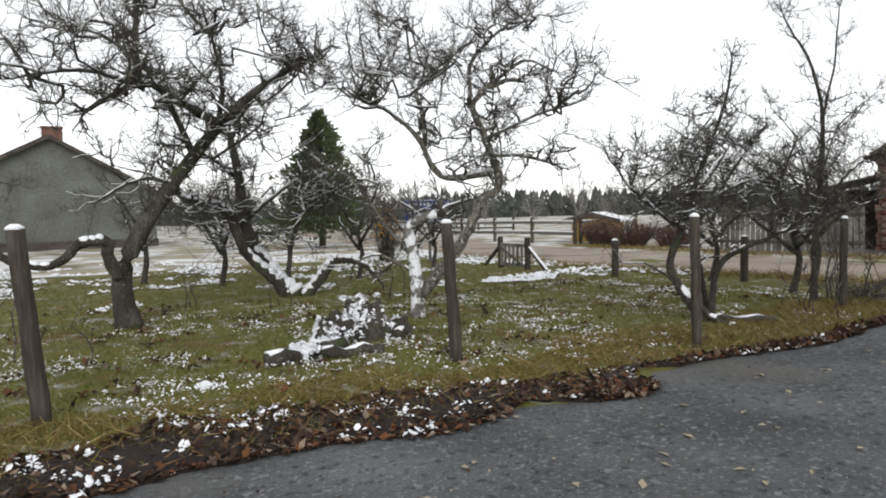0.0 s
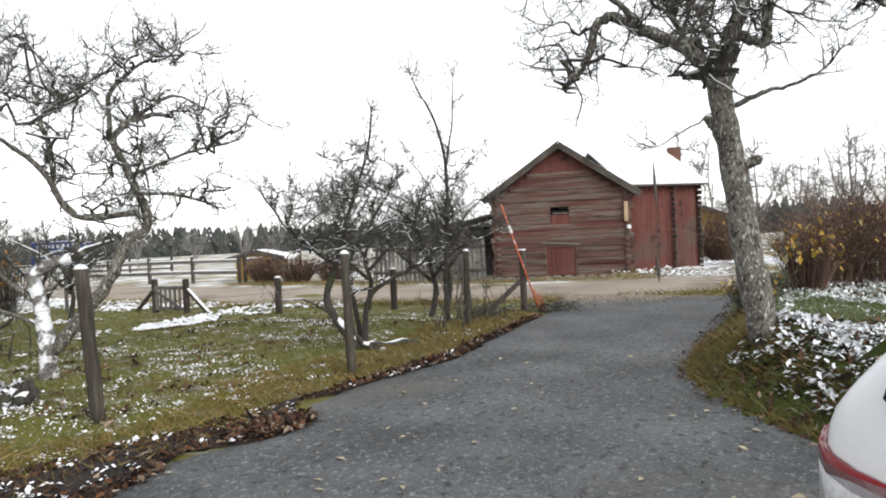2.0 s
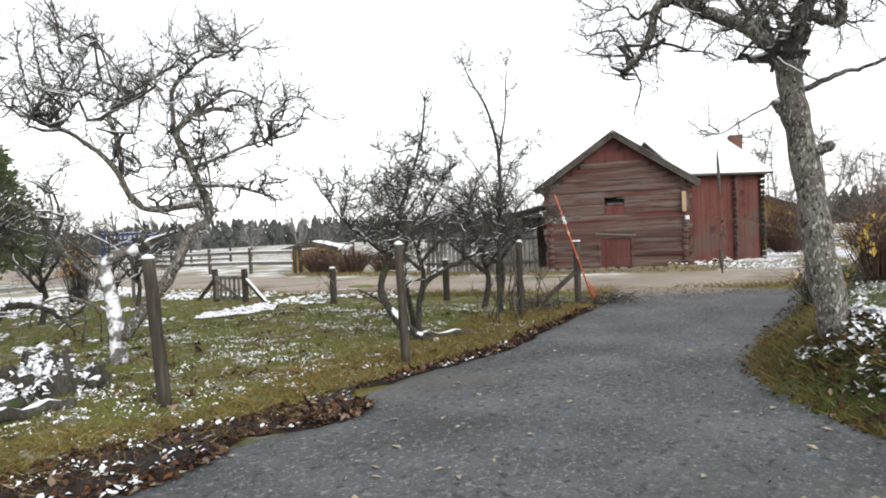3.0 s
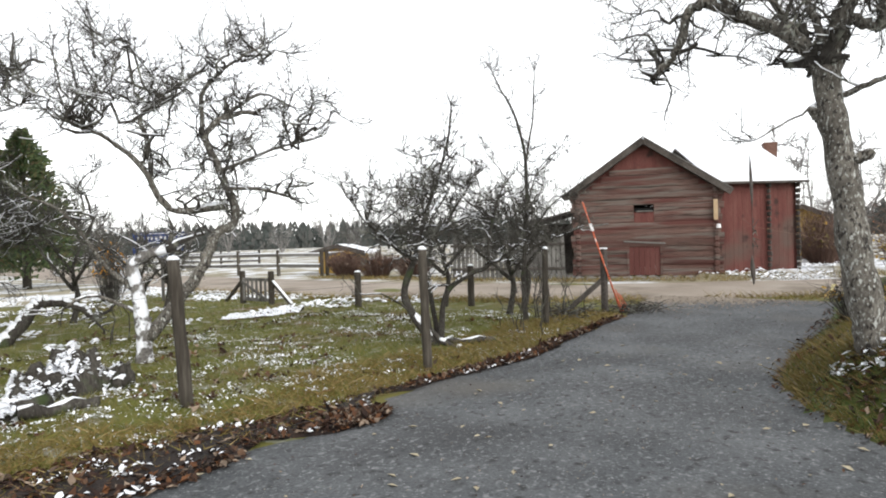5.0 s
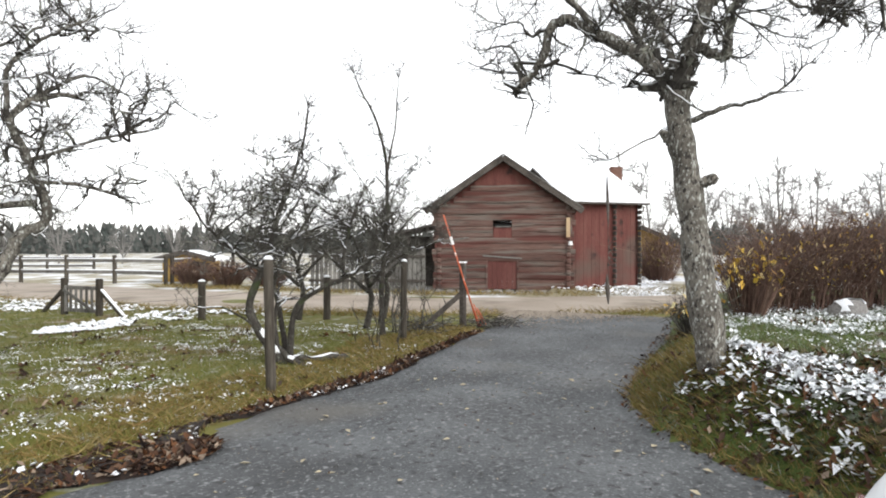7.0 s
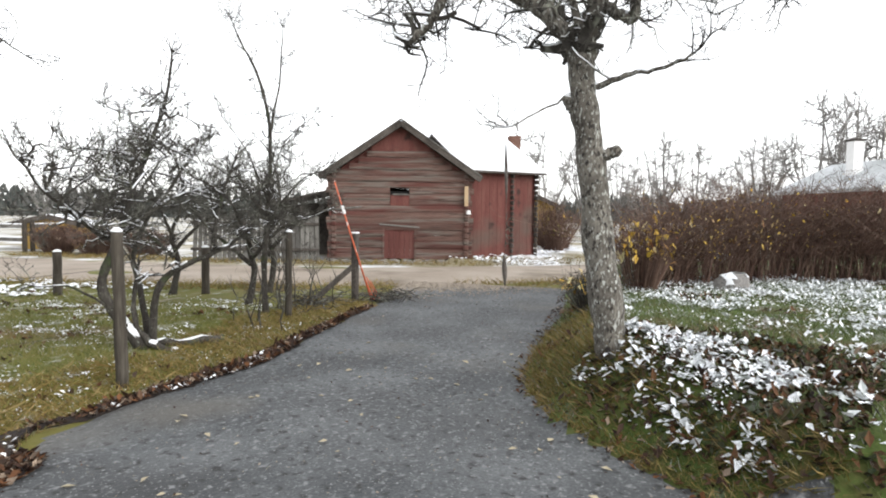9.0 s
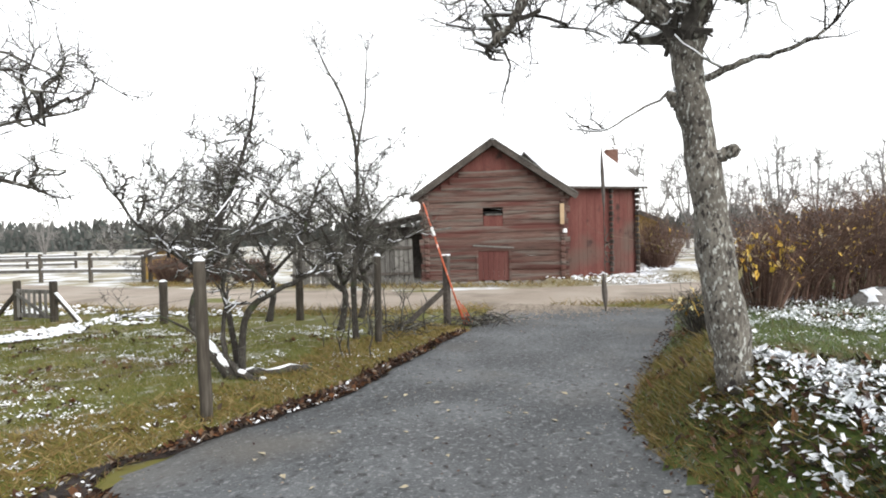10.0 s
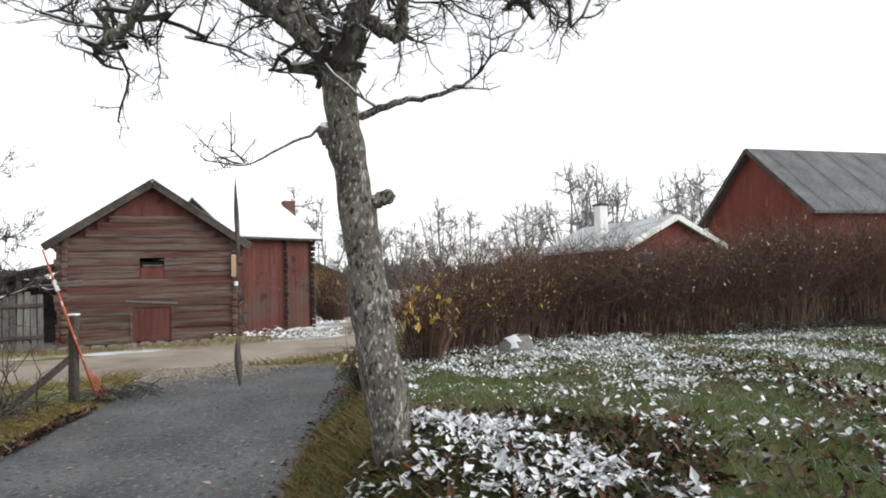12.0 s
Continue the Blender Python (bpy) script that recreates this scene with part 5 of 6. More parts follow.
# ---- the stump and logs in the grass ----
def stump():
    x0, y0 = 2.5, 6.35
    root = thing("rotten_stump", (x0, y0, height(x0, y0) - 0.05), "rotten moss-grown tree stump capped with snow", "stump")

    def shell(cx, cy, r0, r1, h, seed, lift):
        """A ragged hollow stub: rows of points round an uneven, split wall."""
        v, f, n, rows = [], [], 84, 18
        for j in range(rows):
            u = j / (rows - 1)
            for k in range(n):
                a = 2 * math.pi * k / n
                c, d = math.cos(a), math.sin(a)
                r = (r0 + (r1 - r0) * u ** 0.7) * (1 + 0.3 * noise.noise((c * 1.4, d * 1.4, seed + u)) + 0.14 * noise.noise((c * 4, d * 4, seed + u * 2.6))) + lift
                rim = h * (1 + 0.45 * noise.noise((c * 1.2, d * 1.2, seed + 9)) + 0.10 * noise.noise((c * 4, d * 4, seed + 4)))
                v.append(Vector((cx + r * c, cy + r * d, rim * u + lift)))
        for j in range(rows - 1):
            for k in range(n):
                k2 = (k + 1) % n
                f.append((j * n + k, j * n + k2, (j + 1) * n + k2, (j + 1) * n + k))
        top = (rows - 1) * n
        v.append(Vector((cx, cy, h * 0.72 + lift)))
        f += [(top + k, top + (k + 1) % n, len(v) - 1) for k in range(n)]
        return v, f

    for cx, cy, r0, r1, h, seed in ((0.05, 0.0, 0.32, 0.2, 0.44, 1.0), (-0.28, 0.0, 0.30, 0.2, 0.34, 4.0), (0.36, -0.1, 0.22, 0.17, 0.26, 7.0), (-0.75, -0.55, 0.24, 0.14, 0.17, 9.0)):
        v, f = shell(cx, cy, r0, r1, h, seed, 0.0)
        mesh("wood", v, f, M_BARK, root, False)
        v, f = shell(cx, cy, r0, r1, h, seed, 0.016)
        flakes = []
        for q in f:
            a, b, c = v[q[0]], v[q[1]], v[q[2]]
            nrm = (b - a).cross(c - a)
            if nrm.length < 1e-9:
                continue
            nrm.normalize()
            mid = (a + b + c) / 3
            if nrm.dot(Vector((-0.55, -0.3, 0.78))) + 0.8 * noise.noise(mid * 4) + 0.7 * noise.noise(mid * 13) + 0.4 * noise.noise(mid * 34) > 0.62:
                flakes.append(tuple(mid))
        cover = scatter("snow", flakes, M_FLAKE, (0.02, 0.055), CRUMB, "ragged thin snow", "", sink=1.0, tilt=0.6)
        cover.parent = root
    return root


stump()


def fallen_log(x, y, yaw, length, r, label, snow=True):
    root = thing("fallen_log", (x, y, height(x, y) + r * 0.7), label, "log", yaw=yaw)
    t = Tubes()
    n = 6
    line = [Vector((length * (k / n - 0.5), 0.03 * math.sin(k * 1.3 + x), 0.02 * math.sin(k * 2))) for k in range(n + 1)]
    t.add(line, [r * (1 + 0.12 * math.sin(k * 2.3)) for k in range(n + 1)], 10)
    t.obj("wood", M_BARK, root)
    if snow:
        s = Tubes()
        s.add(line[:-1], [r * (0.5 + 0.3 * math.sin(k * 2.1 + 1)) for k in range(n)], 8, [r * 0.8] * n, 0.5)
        s.obj("snow", M_SNOW, root, "snow along the top")
    return root


fallen_log(1.75, 5.75, 25, 0.95, 0.085, "rotten log with snow along its top")
fallen_log(2.15, 5.55, -10, 0.6, 0.06, "rotten branch with patches of snow")
fallen_log(2.95, 6.2, 60, 0.5, 0.07, "short rotten log beside the stump")
fallen_log(6.95, 4.75, -38, 0.75, 0.05, "thin fallen log with snow along its top")
boulder(0.68, 5.12, (0.1, 0.1, 0.11), 5.0, "small stone with a round cap of snow")
boulder(1.1, 4.5, (0.08, 0.07, 0.06), 6.0, "small stone with a round cap of snow")


def sapling(x, y, n, h, seed):
    root = thing("sapling", (x, y, height(x, y)), "thin bare saplings growing along the fence", "sapling", "saplings along the fence")
    rng = random.Random(seed)
    for k in range(n):
        t = Tubes()
        a = Vector((rng.gauss(0, 0.18), rng.gauss(0, 0.18), -0.02))
        hh = h * rng.uniform(0.6, 1.15)
        line = [a + Vector((rng.gauss(0, 0.03) * j, rng.gauss(0, 0.03) * j, hh * j / 4)) for j in range(5)]
        t.add(line, [0.011, 0.009, 0.007, 0.005, 0.002], 5)
        for _ in range(5):
            q = line[rng.randrange(2, 4)]
            t.add([q, q + Vector((rng.gauss(0, 0.15), rng.gauss(0, 0.15), rng.uniform(0.05, 0.3)))], [0.004, 0.0015], 3)
        t.obj("shoot", M_TWIG, root)
    return root


for k, (x, y, n, h) in enumerate([(9.5, 5.15, 5, 1.3), (10.0, 5.4, 5, 1.2), (10.5, 5.1, 5, 1.1), (7.9, 4.7, 3, 0.8), (8.5, 5.0, 4, 1.0), (-0.9, 7.5, 2, 0.9), (-0.4, 6.9, 2, 0.7), (1.0, 10.0, 3, 1.1), (4.4, 9.2, 3, 0.9), (2.2, 9.0, 2, 0.9)]):
    sapling(x, y, n, h, 90 + k)


def fence_wire(a, b, z):
    a, b = Vector((a[0], a[1], z)), Vector((b[0], b[1], z))
    t = Tubes()
    t.add([a.lerp(b, k / 8) - Vector((0, 0, 0.05 * math.sin(math.pi * k / 8))) for k in range(9)], [0.0016] * 9, 4)
    tagged(t.obj("fence_wire", M_DARKWOOD), "thin rusty wire strung between fence posts", "wire", "fence wires")


for z in (0.55, 1.05):
    fence_wire((-0.48, 4.75), (2.90, 4.85), z)
    fence_wire((2.90, 4.85), (5.36, 4.13), z)
    fence_wire((5.36, 4.13), (9.05, 4.80), z)


# ---- the parked car ----
def car():
    c, f, rt = Vector((2.803, -0.878, 0)), Vector((-0.5, -0.866, 0)), Vector((-0.866, 0.5, 0))
    root = thing("hatchback_car", c, "silver hatchback car parked on the drive", "car")
    # stations from the tail: distance, lower half-width, belt half-width, belt height, roof half-width, roof height
    st = [(-0.02, 0.66, 0.70, 0.80, 0.62, 0.86), (0.06, 0.78, 0.80, 0.92, 0.70, 1.02), (0.18, 0.83, 0.84, 0.97, 0.71, 1.18), (0.38, 0.85, 0.86, 0.98, 0.67, 1.38),
          (0.65, 0.86, 0.87, 0.97, 0.63, 1.48), (1.1, 0.86, 0.87, 0.96, 0.62, 1.52), (1.9, 0.86, 0.87, 0.95, 0.62, 1.52), (2.5, 0.86, 0.87, 0.94, 0.61, 1.46), (3.0, 0.86, 0.86, 0.93, 0.64, 1.12),
          (3.3, 0.85, 0.84, 0.90, 0.66, 0.95), (3.9, 0.80, 0.78, 0.80, 0.6, 0.84), (4.15, 0.62, 0.62, 0.62, 0.5, 0.68)]
    n = 10

    def ring(s, wl, wb, zb, wr, zr):
        half = [(0.0, 0.22), (wl * 0.9, 0.22), (wl, 0.32), (wl + 0.015, 0.58), (wb, zb), (wb * 0.45 + wr * 0.55, zb * 0.4 + zr * 0.6), (wr, zr - 0.05), (wr * 0.82, zr), (0.0, zr + 0.02)]
        pts = [(w, z) for w, z in half] + [(-w, z) for w, z in reversed(half[1:-1])]
        return [f * s + rt * w + Vector((0, 0, z)) for w, z in pts]

    rings = [ring(*r) for r in st]
    m = len(rings[0])
    v = [p for r in rings for p in r]
    faces = [tuple(reversed(range(m)))] + [tuple(range((len(st) - 1) * m, len(st) * m))]
    for i in range(len(st) - 1):
        for k in range(m):
            k2 = (k + 1) % m
            faces.append((i * m + k, i * m + k2, (i + 1) * m + k2, (i + 1) * m + k))
    body = mesh("body", v, faces, M_SILVER, root, True)
    bev = body.modifiers.new("sub", "SUBSURF")
    bev.levels = bev.render_levels = 2

    def on_flank(s, u, side=1, lift=0.03):
        """A point of the greenhouse's side: u 0 at the belt, 1 at the roof's edge."""
        S = [r[0] for r in st]
        g = [float(np.interp(s, S, [r[j] for r in st])) for j in range(6)]
        w = (g[2] * (1 - u) + g[4] * u) + lift
        return f * s + rt * (w * side) + Vector((0, 0, g[3] * (1 - u) + (g[5] - 0.05) * u))

    for side in (1, -1):
        for s0, s1 in ((0.25, 1.0), (1.06, 1.95), (2.0, 2.75)):
            vv, ff, N, M = [], [], 18, 5
            for i in range(N + 1):
                for j in range(M + 1):
                    a, b = i / N, j / M
                    s = s0 + (s1 - s0) * a
                    lo, hi = 0.15, 0.88
                    if s0 < 0.5:
                        # a slim band that follows the tailgate's slope, then widens
                        h = float(np.interp(s, [0.06, 0.18, 0.38, 0.65, 1.1], [0.05, 0.16, 0.35, 0.46, 0.51]))
                        lo = max(0.05, 1 - 0.27 / h) * (1 - soft(0.6, 0.8, s)) + 0.15 * soft(0.6, 0.8, s)
                        hi = 1 - 0.06 / h
                    edge = min(1.0, min(a, 1 - a) / 0.12)
                    round_off = 0.55 + 0.45 * math.sqrt(max(0.0, 1 - (1 - edge) ** 2))
                    vv.append(on_flank(s, (lo + hi) / 2 + (hi - lo) * (b - 0.5) * round_off, side))
            for i in range(N):
                for j in range(M):
                    ff.append((i * (M + 1) + j, (i + 1) * (M + 1) + j, (i + 1) * (M + 1) + j + 1, i * (M + 1) + j + 1))
            pane = mesh("window", vv, ff, M_GLASS, root, True, "dark tinted side window")
            rim = pane.modifiers.new("thick", "SOLIDIFY")
            rim.thickness, rim.offset = 0.03, 0.0
        # tail light wrapping round the corner: red band above, clear lens below
        for name, z0, z1, mat in (("red_lens", 0.815, 0.87, M_RED), ("clear_lens", 0.66, 0.81, M_CLEAR), ("red_lens", 0.58, 0.655, M_RED)):
            vv, ff = [], []
            path = [(-0.035, 0.52), (-0.02, 0.64), (0.02, 0.735), (0.08, 0.80), (0.17, 0.845), (0.30, 0.868)]
            for k, (s, w) in enumerate(path):
                rise = 0.02 * k if name == "red_lens" and z0 > 0.8 else 0.0
                for dz in (z0, (z0 + z1) / 2, z1):
                    vv.append(f * (s - 0.012) + rt * (w + 0.012) * side + Vector((0, 0, dz - rise * 0.6)))
            for k in range(len(path) - 1):
                for j in range(2):
                    ff.append((k * 3 + j, (k + 1) * 3 + j, (k + 1) * 3 + j + 1, k * 3 + j + 1))
            lens = mesh(name, vv, ff, mat, root, True)
            sol = lens.modifiers.new("thick", "SOLIDIFY")
            sol.thickness = 0.02
    # wheels
    for s in (0.75, 3.25):
        for side in (1, -1):
            bm = bmesh.new()
            bmesh.ops.create_cone(bm, cap_ends=True, segments=28, radius1=0.31, radius2=0.31, depth=0.2)
            bmesh.ops.bevel(bm, geom=[e for e in bm.edges if len(e.link_faces) == 2 and any(len(q.verts) > 4 for q in e.link_faces)], offset=0.035, segments=2, affect="EDGES")
            turn = rt.to_track_quat("Z", "Y").to_matrix().to_4x4()
            bmesh.ops.transform(bm, matrix=Matrix.Translation(f * s + rt * (0.78 * side) + Vector((0, 0, 0.31))) @ turn, verts=bm.verts)
            wheel = part("tyre", bm, M_TYRE, root, smooth=True)
            bm = bmesh.new()
            bmesh.ops.create_cone(bm, cap_ends=True, segments=20, radius1=0.2, radius2=0.19, depth=0.205)
            bmesh.ops.transform(bm, matrix=Matrix.Translation(f * s + rt * (0.785 * side) + Vector((0, 0, 0.31))) @ turn, verts=bm.verts)
            part("rim", bm, M_SILVER, wheel)
    # bumper strip, rear window and number plate
    part("bumper_trim", beam(f * -0.05 + rt * -0.5 + Vector((0, 0, 0.48)), f * -0.05 + rt * 0.5 + Vector((0, 0, 0.48)), 0.05, 0.07, 0.02), M_TYRE, root)
    part("number_plate", beam(f * -0.055 + rt * -0.26 + Vector((0, 0, 0.68)), f * -0.055 + rt * 0.26 + Vector((0, 0, 0.68)), 0.02, 0.11, 0.005), M_WHITE, root)
    vv, ff = [], []
    for i in range(6):
        a = i / 5
        for j in range(9):
            q = -1 + 2 * j / 8
            vv.append(f * (0.32 * a + 0.03 * q * q) + rt * (q * (0.60 - 0.08 * a)) + Vector((0, 0, 1.05 + 0.32 * a)))
    for i in range(5):
        for j in range(8):
            ff.append((i * 9 + j, i * 9 + j + 1, (i + 1) * 9 + j + 1, (i + 1) * 9 + j))
    mesh("rear_window", vv, ff, M_GLASS, root, True, "dark tinted rear window")
    return root


car()


# ---- leaves, grass and snow ----
def band(x, y):
    d = y - drive_left(x)
    w = 0.55 * lerp_table(x, [-3, 2.6, 3.4, 3.9, 4.3, 4.6, 7.5, 9], [1.5, 1.4, 1.0, 0.85, 0.45, 0.25, 0.3, 0.2])
    inner = lerp_table(x, [-3, 0, 0.4, 1.3, 1.9, 2.4, 2.8, 3.1, 3.5, 3.75, 4.05, 4.4, 5, 9], [0.45, 0.16, 0.04, 0.10, 0.32, 0.22, -0.06, 0.0, 0.27, 0.22, -0.14, -0.10, 0.04, 0.06])
    return -inner - 0.09 * noise.noise((x * 2, 2, 2)) - 0.07 * noise.noise((x * 7, 2, 2)) < d < w * (1 + 0.5 * noise.noise((x * 1.5, 4, 4)))


def clumps(n, per, spread, x0, x1, y0, y1, keep, lift=0.0):
    """Pieces gathered in small drifts: n drifts of about per pieces."""
    out = []
    for x, y, z in sow(n, x0, x1, y0, y1, keep):
        turn, long = NPR.uniform(0, math.pi), NPR.uniform(1.0, 2.4)
        wide = spread * NPR.uniform(0.4, 1.4)
        for _ in range(max(3, int(per * NPR.uniform(0.3, 1.7)))):
            a, b = NPR.normal(0, wide * long), NPR.normal(0, wide)
            px, py = x + a * math.cos(turn) - b * math.sin(turn), y + a * math.sin(turn) + b * math.cos(turn)
            if keep(px, py):
                out.append((px, py, height(px, py) + lift * NPR.uniform(0.5, 1.0)))
    return out


# a crust of wet mould under the leaves
mv, mf, mc = [], [], 9
mxs = list(np.arange(-3, 10.5, 0.06))
for x in mxs:
    ys = np.linspace(drive_left(x) - 0.75, drive_left(x) + 0.9, 60)
    inside = [y for y in ys if band(x, y)] or [drive_left(x)]
    lo, hi = min(inside), max(inside)
    for k in range(mc):
        u = k / (mc - 1)
        y = lo + (hi - lo) * u
        mv.append((x, y, max(0.006, height(x, y)) + 0.018 * math.sin(math.pi * u) * (0.7 + 0.6 * noise.noise((x * 5, y * 5, 1))) + (-0.02 if k in (0, mc - 1) else 0.008)))
for i in range(len(mxs) - 1):
    for k in range(mc - 1):
        mf.append((i * mc + k, (i + 1) * mc + k, (i + 1) * mc + k + 1, i * mc + k + 1))
tagged(mesh("leaf_mould", mv, mf, M_SOIL, smooth=True), "dark wet leaf mould along the drive's edge", "leaves", kind="stuff")

scatter("leaf_litter", sow(7000, -2.5, 4.4, 2.6, 4.6, band, 0.012), M_LEAF, (0.03, 0.085), LEAF, "thick band of wet brown leaves along the drive", "leaves", tilt=0.3)
scatter("leaf_litter", sow(3200, 4.3, 10.5, 3.0, 5.2, band, 0.02), M_LEAF, (0.03, 0.08), LEAF, "strip of brown leaves along the drive", "leaves", tilt=0.45)
scatter("leaf_litter", sow(620, 3.2, 4.45, 3.0, 3.75, lambda x, y: (x - 3.62) ** 2 / 0.14 + (y - 3.36) ** 2 / 0.06 < 1 + 0.5 * noise.noise((x * 4, y * 4, 3)), 0.02), M_LEAF, (0.03, 0.08), LEAF, "heap of brown leaves on the drive's edge", "leaves", tilt=0.45)
scatter("leaf_litter", clumps(300, 8, 0.06, -1.5, 9.5, 4.2, 10.5, lambda x, y: left_lawn(x, y) and clumpy(x, y, 0.8, 3) > -0.1, 0.025), M_LEAF, (0.03, 0.08), LEAF, "scattered brown leaves in the grass", "leaves", tilt=0.5)
scatter("leaf_litter", sow(3600, 4.5, 11.5, -6.5, 1.0, lambda x, y: right_lawn(x, y) and (clumpy(x, y, 0.7, 9) > 0.15 - 0.4 * soft(7.4, 5.2, x)), 0.035), M_LEAF, (0.03, 0.075), LEAF, "brown leaves lying in the grass", "leaves", tilt=0.6)
scatter("leaf_litter", sow(1000, 4.6, 13.5, -0.8, 1.7, lambda x, y: -0.12 < drive_right(x) - y < 0.4 + 0.2 * noise.noise((x * 3, y * 3, 2)), 0.0), M_LEAF, (0.02, 0.07), LEAF, "dark leaf crumbs on the drive's edge", "leaves", tilt=0.4)
scatter("leaf_litter", sow(800, -1, 13, -0.9, 3.6, lambda x, y: on_drive(x, y) and clumpy(x, y, 0.6, 33) > -0.12 - 0.4 * soft(4.2, 5.2, x) * soft(1.4, 0.4, y), 0.012), M_LEAF, (0.008, 0.032), LEAF, "small dark leaf crumbs on the asphalt", "leaves", tilt=0.3)
scatter("road_grit", sow(700, -1, 9, -0.9, 3.6, lambda x, y: on_drive(x, y) and clumpy(x, y, 0.8, 35) > -0.05, 0.010), M_SAND, (0.006, 0.018), CRUMB, "pale grains of grit on the asphalt", "grit", tilt=0.3)
scatter("road_grit", sow(9000, 9.5, 15.2, 0.4, 5.4, lambda x, y: on_drive(x, y) and NPR.rand() < math.exp(-((road_mid(y) - 2.6) - x) / 0.55), 0.010), M_SAND, (0.012, 0.05), CRUMB, "road sand spread over the drive's mouth", "grit", tilt=0.2)

# single pale leaves on the asphalt
lv, lf = LEAF
leaf_mesh = bpy.data.meshes.new("fallen_leaf")
leaf_mesh.from_pydata([(a, b, h + 0.02) for a, b, h in lv], [], lf)
leaf_mesh.materials.append(M_PALELEAF)
for k in range(90):
    while True:
        x, y = NPR.uniform(1.2, 8.0), NPR.uniform(-0.5, 3.3)
        if on_drive(x, y) and y < drive_left(x) - 0.15:
            break
    ob = new("fallen_leaf", leaf_mesh)
    s = NPR.uniform(0.03, 0.085)
    ob.matrix_basis = pose(x, y, 0.0125, NPR.uniform(-14, 14), NPR.uniform(-14, 14), NPR.uniform(0, 360)) @ Matrix.Scale(s, 4)
    tagged(ob, "pale yellow fallen leaf lying on the asphalt", "leaf", "fallen leaves on the drive")

scatter("grass", sow(80000, -3, 9.5, 3.5, 9.5, lambda x, y: left_lawn(x, y) and (NPR.rand() < 0.2 or not band(x, y)) and NPR.rand() < 1.25 - 0.1 * (y - 3.5)), M_GRASS, (0.02, 0.065), BLADE, "short mossy autumn grass", "grass", sink=1.0, tilt=0.5, up=1.4)
scatter("grass", sow(28000, -4, 13, 8.5, 17, lambda x, y: left_lawn(x, y)), M_GRASS, (0.04, 0.09), BLADE, "short autumn grass under the trees", "grass", sink=1.0, tilt=0.5, up=1.4)
scatter("dry_grass", sow(22000, -3, 11, 3.4, 5.6, lambda x, y: 0.1 < y - drive_left(x) < 1.3 + 0.5 * clumpy(x, y, 1.0, 2) and (NPR.rand() < 0.25 or not band(x, y))), M_DRYGRASS, (0.03, 0.09), BLADE, "straw-coloured dead grass along the leaves", "grass", sink=1.0, tilt=0.8, up=1.4)
scatter("grass", sow(80000, 4.4, 12.5, -9.5, 1.3, lambda x, y: right_lawn(x, y) and NPR.rand() < 1.3 - 0.1 * (x - 4.4)), M_GREENGRASS, (0.03, 0.08), BLADE, "green lawn grass on the raised bank", "grass", sink=1.0, tilt=0.5, up=1.4)
scatter("dry_grass", sow(12000, 4.6, 9.5, -1.2, 1.1, lambda x, y: 0.0 < drive_right(x) - y < 0.75 + 0.4 * clumpy(x, y, 1.2, 2)), M_DRYGRASS, (0.03, 0.075), BLADE, "dead grass and moss on the bank's edge", "grass", sink=1.0, tilt=0.8, up=1.4)
scatter("dry_grass", sow(14000, 10, 27, -2, 20, lambda x, y: 2.7 < abs(x - road_mid(y)) < 4.0 and not on_drive(x, y)), M_DRYGRASS, (0.05, 0.16), BLADE, "dead grass along the road", "grass", sink=1.0, tilt=0.7, up=1.4)


def tree_foot(x, y):
    """Where the withered plants grow thick about the big tree's foot."""
    return right_lawn(x, y) and drive_right(x) - y > 0.26 and math.hypot((x - 6.0) / 1.45, (y + 0.75) / 1.05) < 1 + 0.5 * clumpy(x, y, 1.6, 40)


def foot_snow(x, y):
    """The snowy wedge that runs from the trunk out over the lawn."""
    return tree_foot(x, y) and clumpy(x, y, 2.4, 41) > -0.50 + 0.62 * math.hypot((x - 5.8) / 1.3, (y + 0.4) / 0.95)


scatter("withered_plants", sow(3600, 4.5, 8.0, -2.6, 0.6, tree_foot, 0.015), M_DARKLEAF, (0.03, 0.085), LEAF, "dark withered leaves round the tree's foot", "plants", tilt=0.45)
scatter("snowy_leaves", clumps(140, 11, 0.08, 4.5, 8.0, -2.6, 0.6, foot_snow, 0.07), M_SNOWLEAF, (0.02, 0.08), LEAF, "snow caught on leaves at the tree's foot", "snow", tilt=0.4)
scatter("snow_crumbs", sow(2000, 5.2, 7.8, -1.7, 0.25, lambda x, y: tree_foot(x, y) and clumpy(x, y, 2.2, 21) + 0.5 * NPR.rand() > 0.05 + 0.55 * math.hypot((x - 6.4) / 1.0, (y + 0.45) / 0.6), 0.05), M_FLAKE, (0.010, 0.035), LEAF, "powdery snow at the tree's foot", "snow", tilt=0.5)
scatter("snowy_leaves", clumps(75, 5, 0.08, 4.6, 8.5, -4.5, -0.8, right_lawn, 0.05), M_SNOWLEAF, (0.03, 0.09), LEAF, "scattered leaves holding snow on the lawn", "snow", tilt=0.35)
scatter("snow_crumbs", clumps(950, 11, 0.06, 5.2, 13.0, -9, 0.2, lambda x, y: right_lawn(x, y) and clumpy(x, y, 0.9, 25) > 0.22 - 0.42 * soft(6, 11, x) + 0.35 * soft(-2.5, -7, y), 0.06), M_SNOWLEAF, (0.015, 0.06), LEAF, "thin snow on the leaves of the lawn", "snow", tilt=0.45)
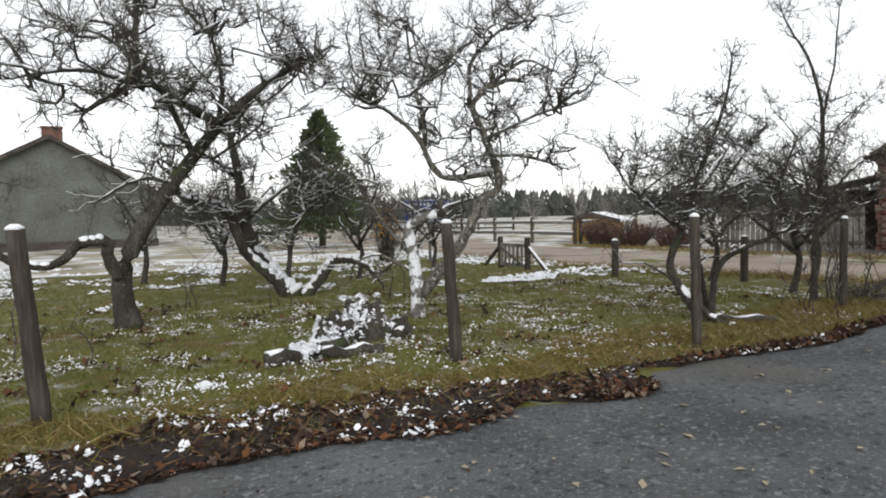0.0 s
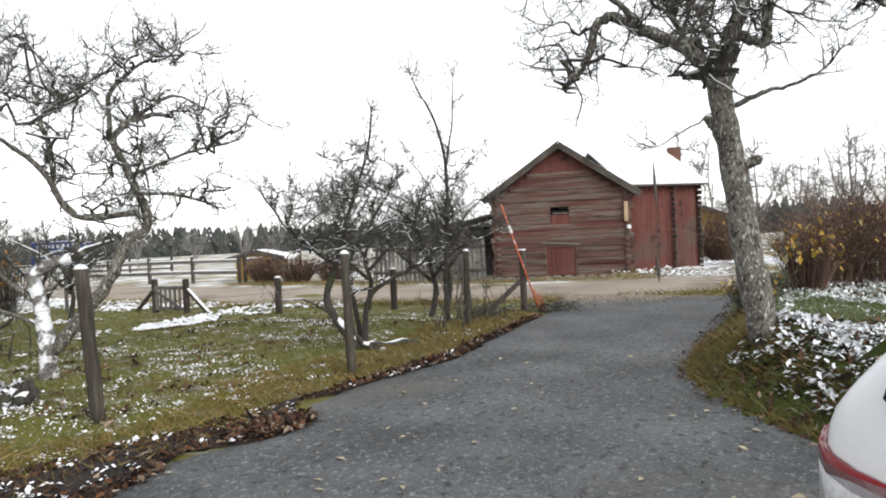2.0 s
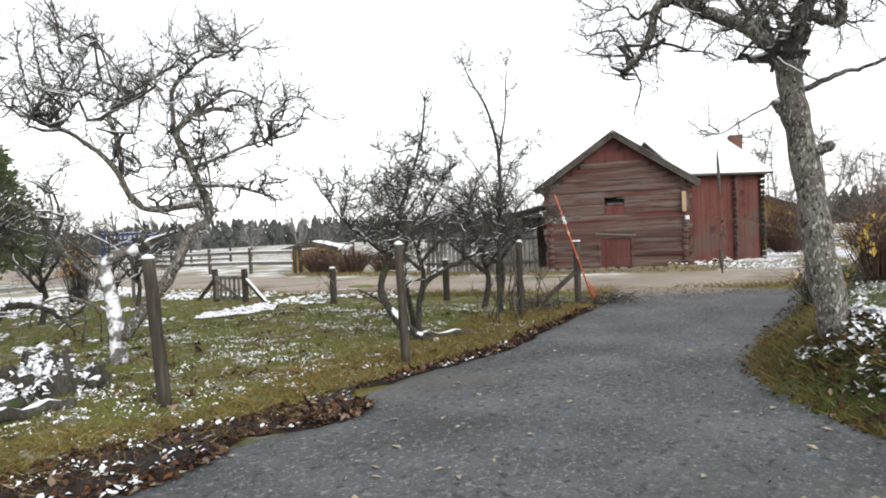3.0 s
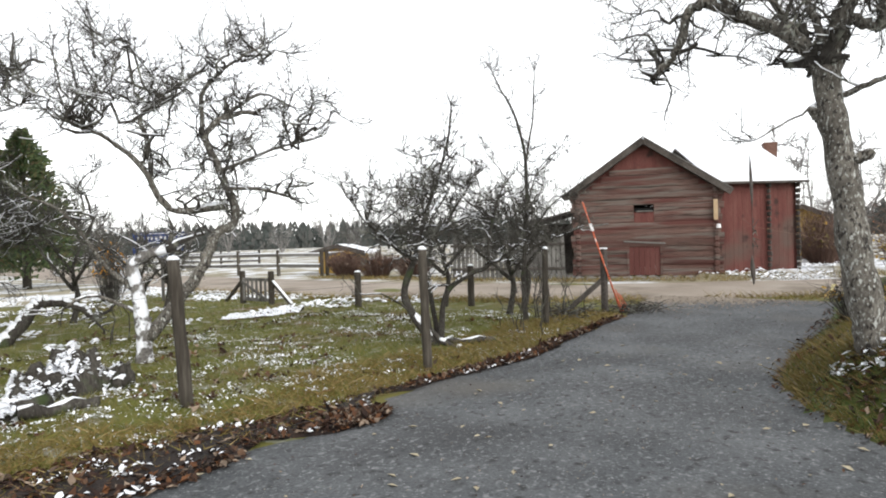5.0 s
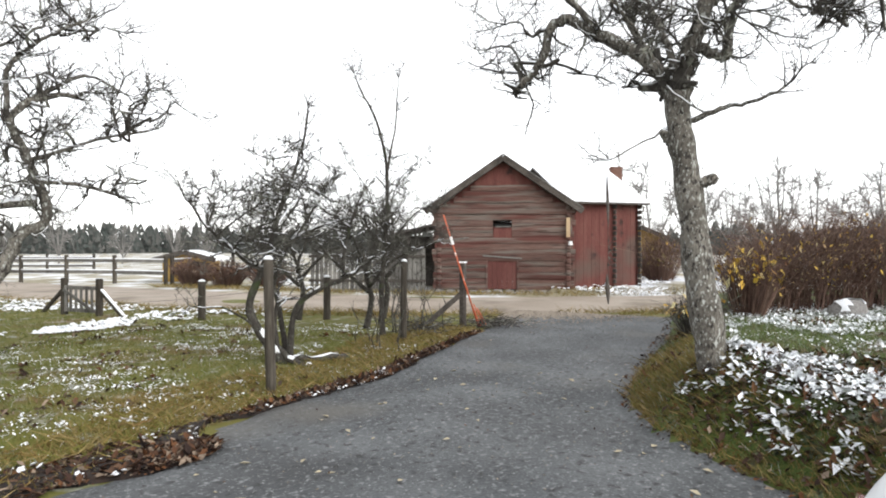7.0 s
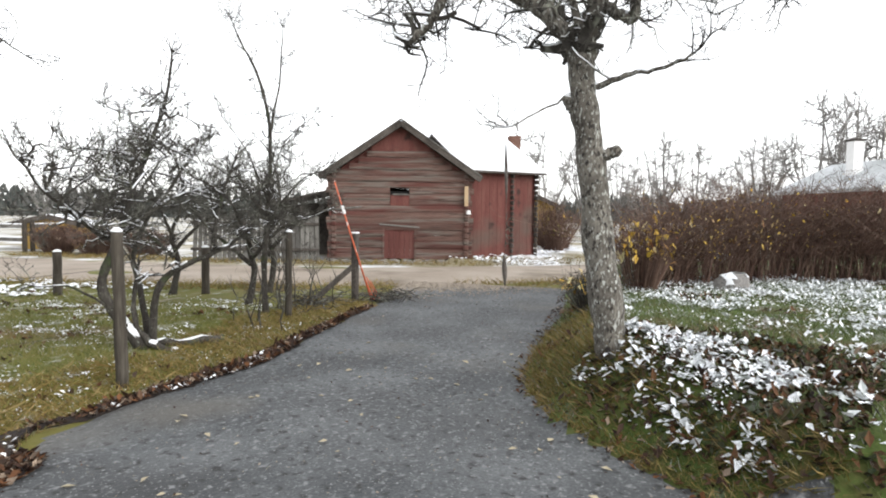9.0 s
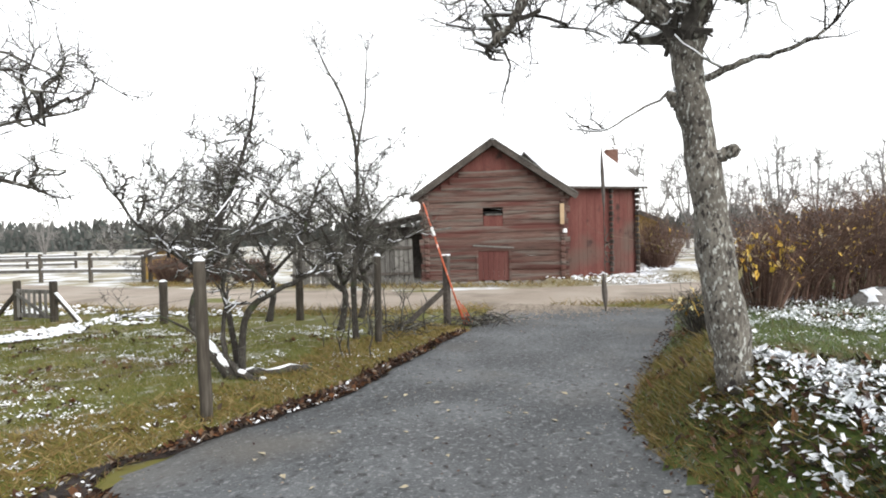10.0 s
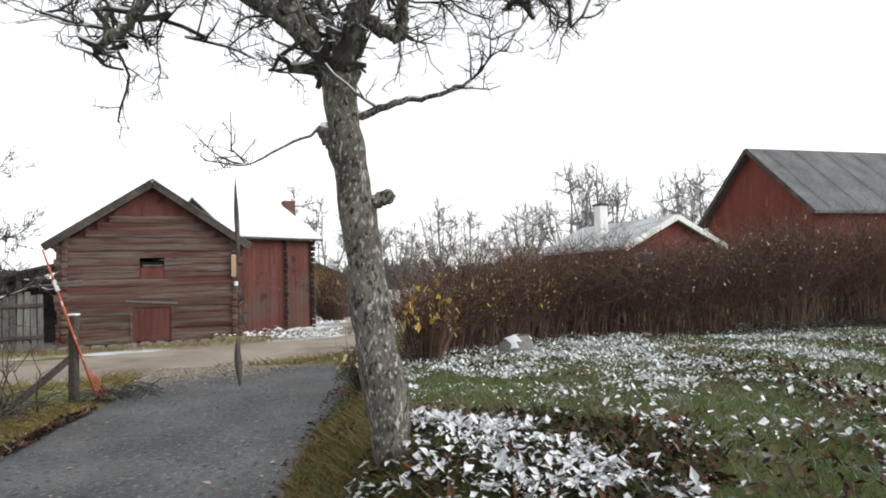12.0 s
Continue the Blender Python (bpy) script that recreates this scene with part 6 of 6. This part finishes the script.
scatter("snow_crumbs", sow(9000, 5.6, 13.0, -9, 0.2, lambda x, y: right_lawn(x, y) and clumpy(x, y, 1.3, 25) + 0.5 * NPR.rand() > 0.62 - 0.6 * soft(6, 11.5, x) + 0.25 * soft(-3, -7, y), 0.045), M_FLAKE, (0.008, 0.03), LEAF, "thin snow crumbs on the green lawn", "snow", tilt=0.5)
scatter("snow_crumbs", clumps(800, 13, 0.055, -3, 10, 3.6, 9.5, lambda x, y: left_lawn(x, y) and y - drive_left(x) > 0.35 and clumpy(x, y, 0.9, 12) > 0.02 - 0.25 * math.exp(-((x - 2.7) ** 2 + (y - 5.6) ** 2) / 0.9), 0.035), M_FLAKE, (0.01, 0.042), LEAF, "small patches of thin snow in the grass", "snow", tilt=0.35)
scatter("snow_crumbs", sow(4000, -3, 10, 3.6, 9.5, lambda x, y: left_lawn(x, y) and clumpy(x, y, 1.6, 12) > -0.02 + 0.3 * NPR.rand(), 0.02), M_FLAKE, (0.008, 0.028), LEAF, "fine crumbs of snow in the grass", "snow", tilt=0.35)
scatter("snow_crumbs", clumps(70, 6, 0.035, -2.5, 4.2, 3.0, 4.4, lambda x, y: band(x, y) and clumpy(x, y, 1.6, 14) > 0.0, 0.04), M_FLAKE, (0.012, 0.05), CRUMB, "snow lying on the brown leaves", "snow", tilt=0.4)
scatter("snow_crumbs", clumps(34, 6, 0.04, 4.3, 9, 3.2, 4.9, lambda x, y: band(x, y), 0.03), M_FLAKE, (0.012, 0.05), CRUMB, "snow lying on the brown leaves", "snow", tilt=0.4)
scatter("snow_crumbs", sow(5000, -6, 14, 9.0, 22, lambda x, y: left_lawn(x, y) and (clumpy(x, y, 0.7, 18) > 0.25 - 0.45 * soft(-5.0, -3.4, x - road_mid(y)) - 0.2 * soft(12, 16, y)), 0.03), M_FLAKE, (0.03, 0.13), CRUMB, "patches of snow at the lawn's far edge", "snow", tilt=0.2)
scatter("snow_crumbs", sow(330, 6.6, 8.4, 9.6, 11.4, lambda x, y: ((x - 7.5) / 0.9) ** 2 + ((y - 10.5) / 0.55) ** 2 < 1 + 0.6 * clumpy(x, y, 2, 3), 0.03), M_FLAKE, (0.05, 0.15), CRUMB, "larger patch of snow on the lawn", "snow", tilt=0.15)
scatter("snow_crumbs", sow(1900, 17, 30, -1, 6, lambda x, y: 2.9 < x - road_mid(y) < 9 and clumpy(x, y, 0.7, 28) > 0.0, 0.03), M_FLAKE, (0.04, 0.16), CRUMB, "snow on the bank beside the barn", "snow", tilt=0.2)
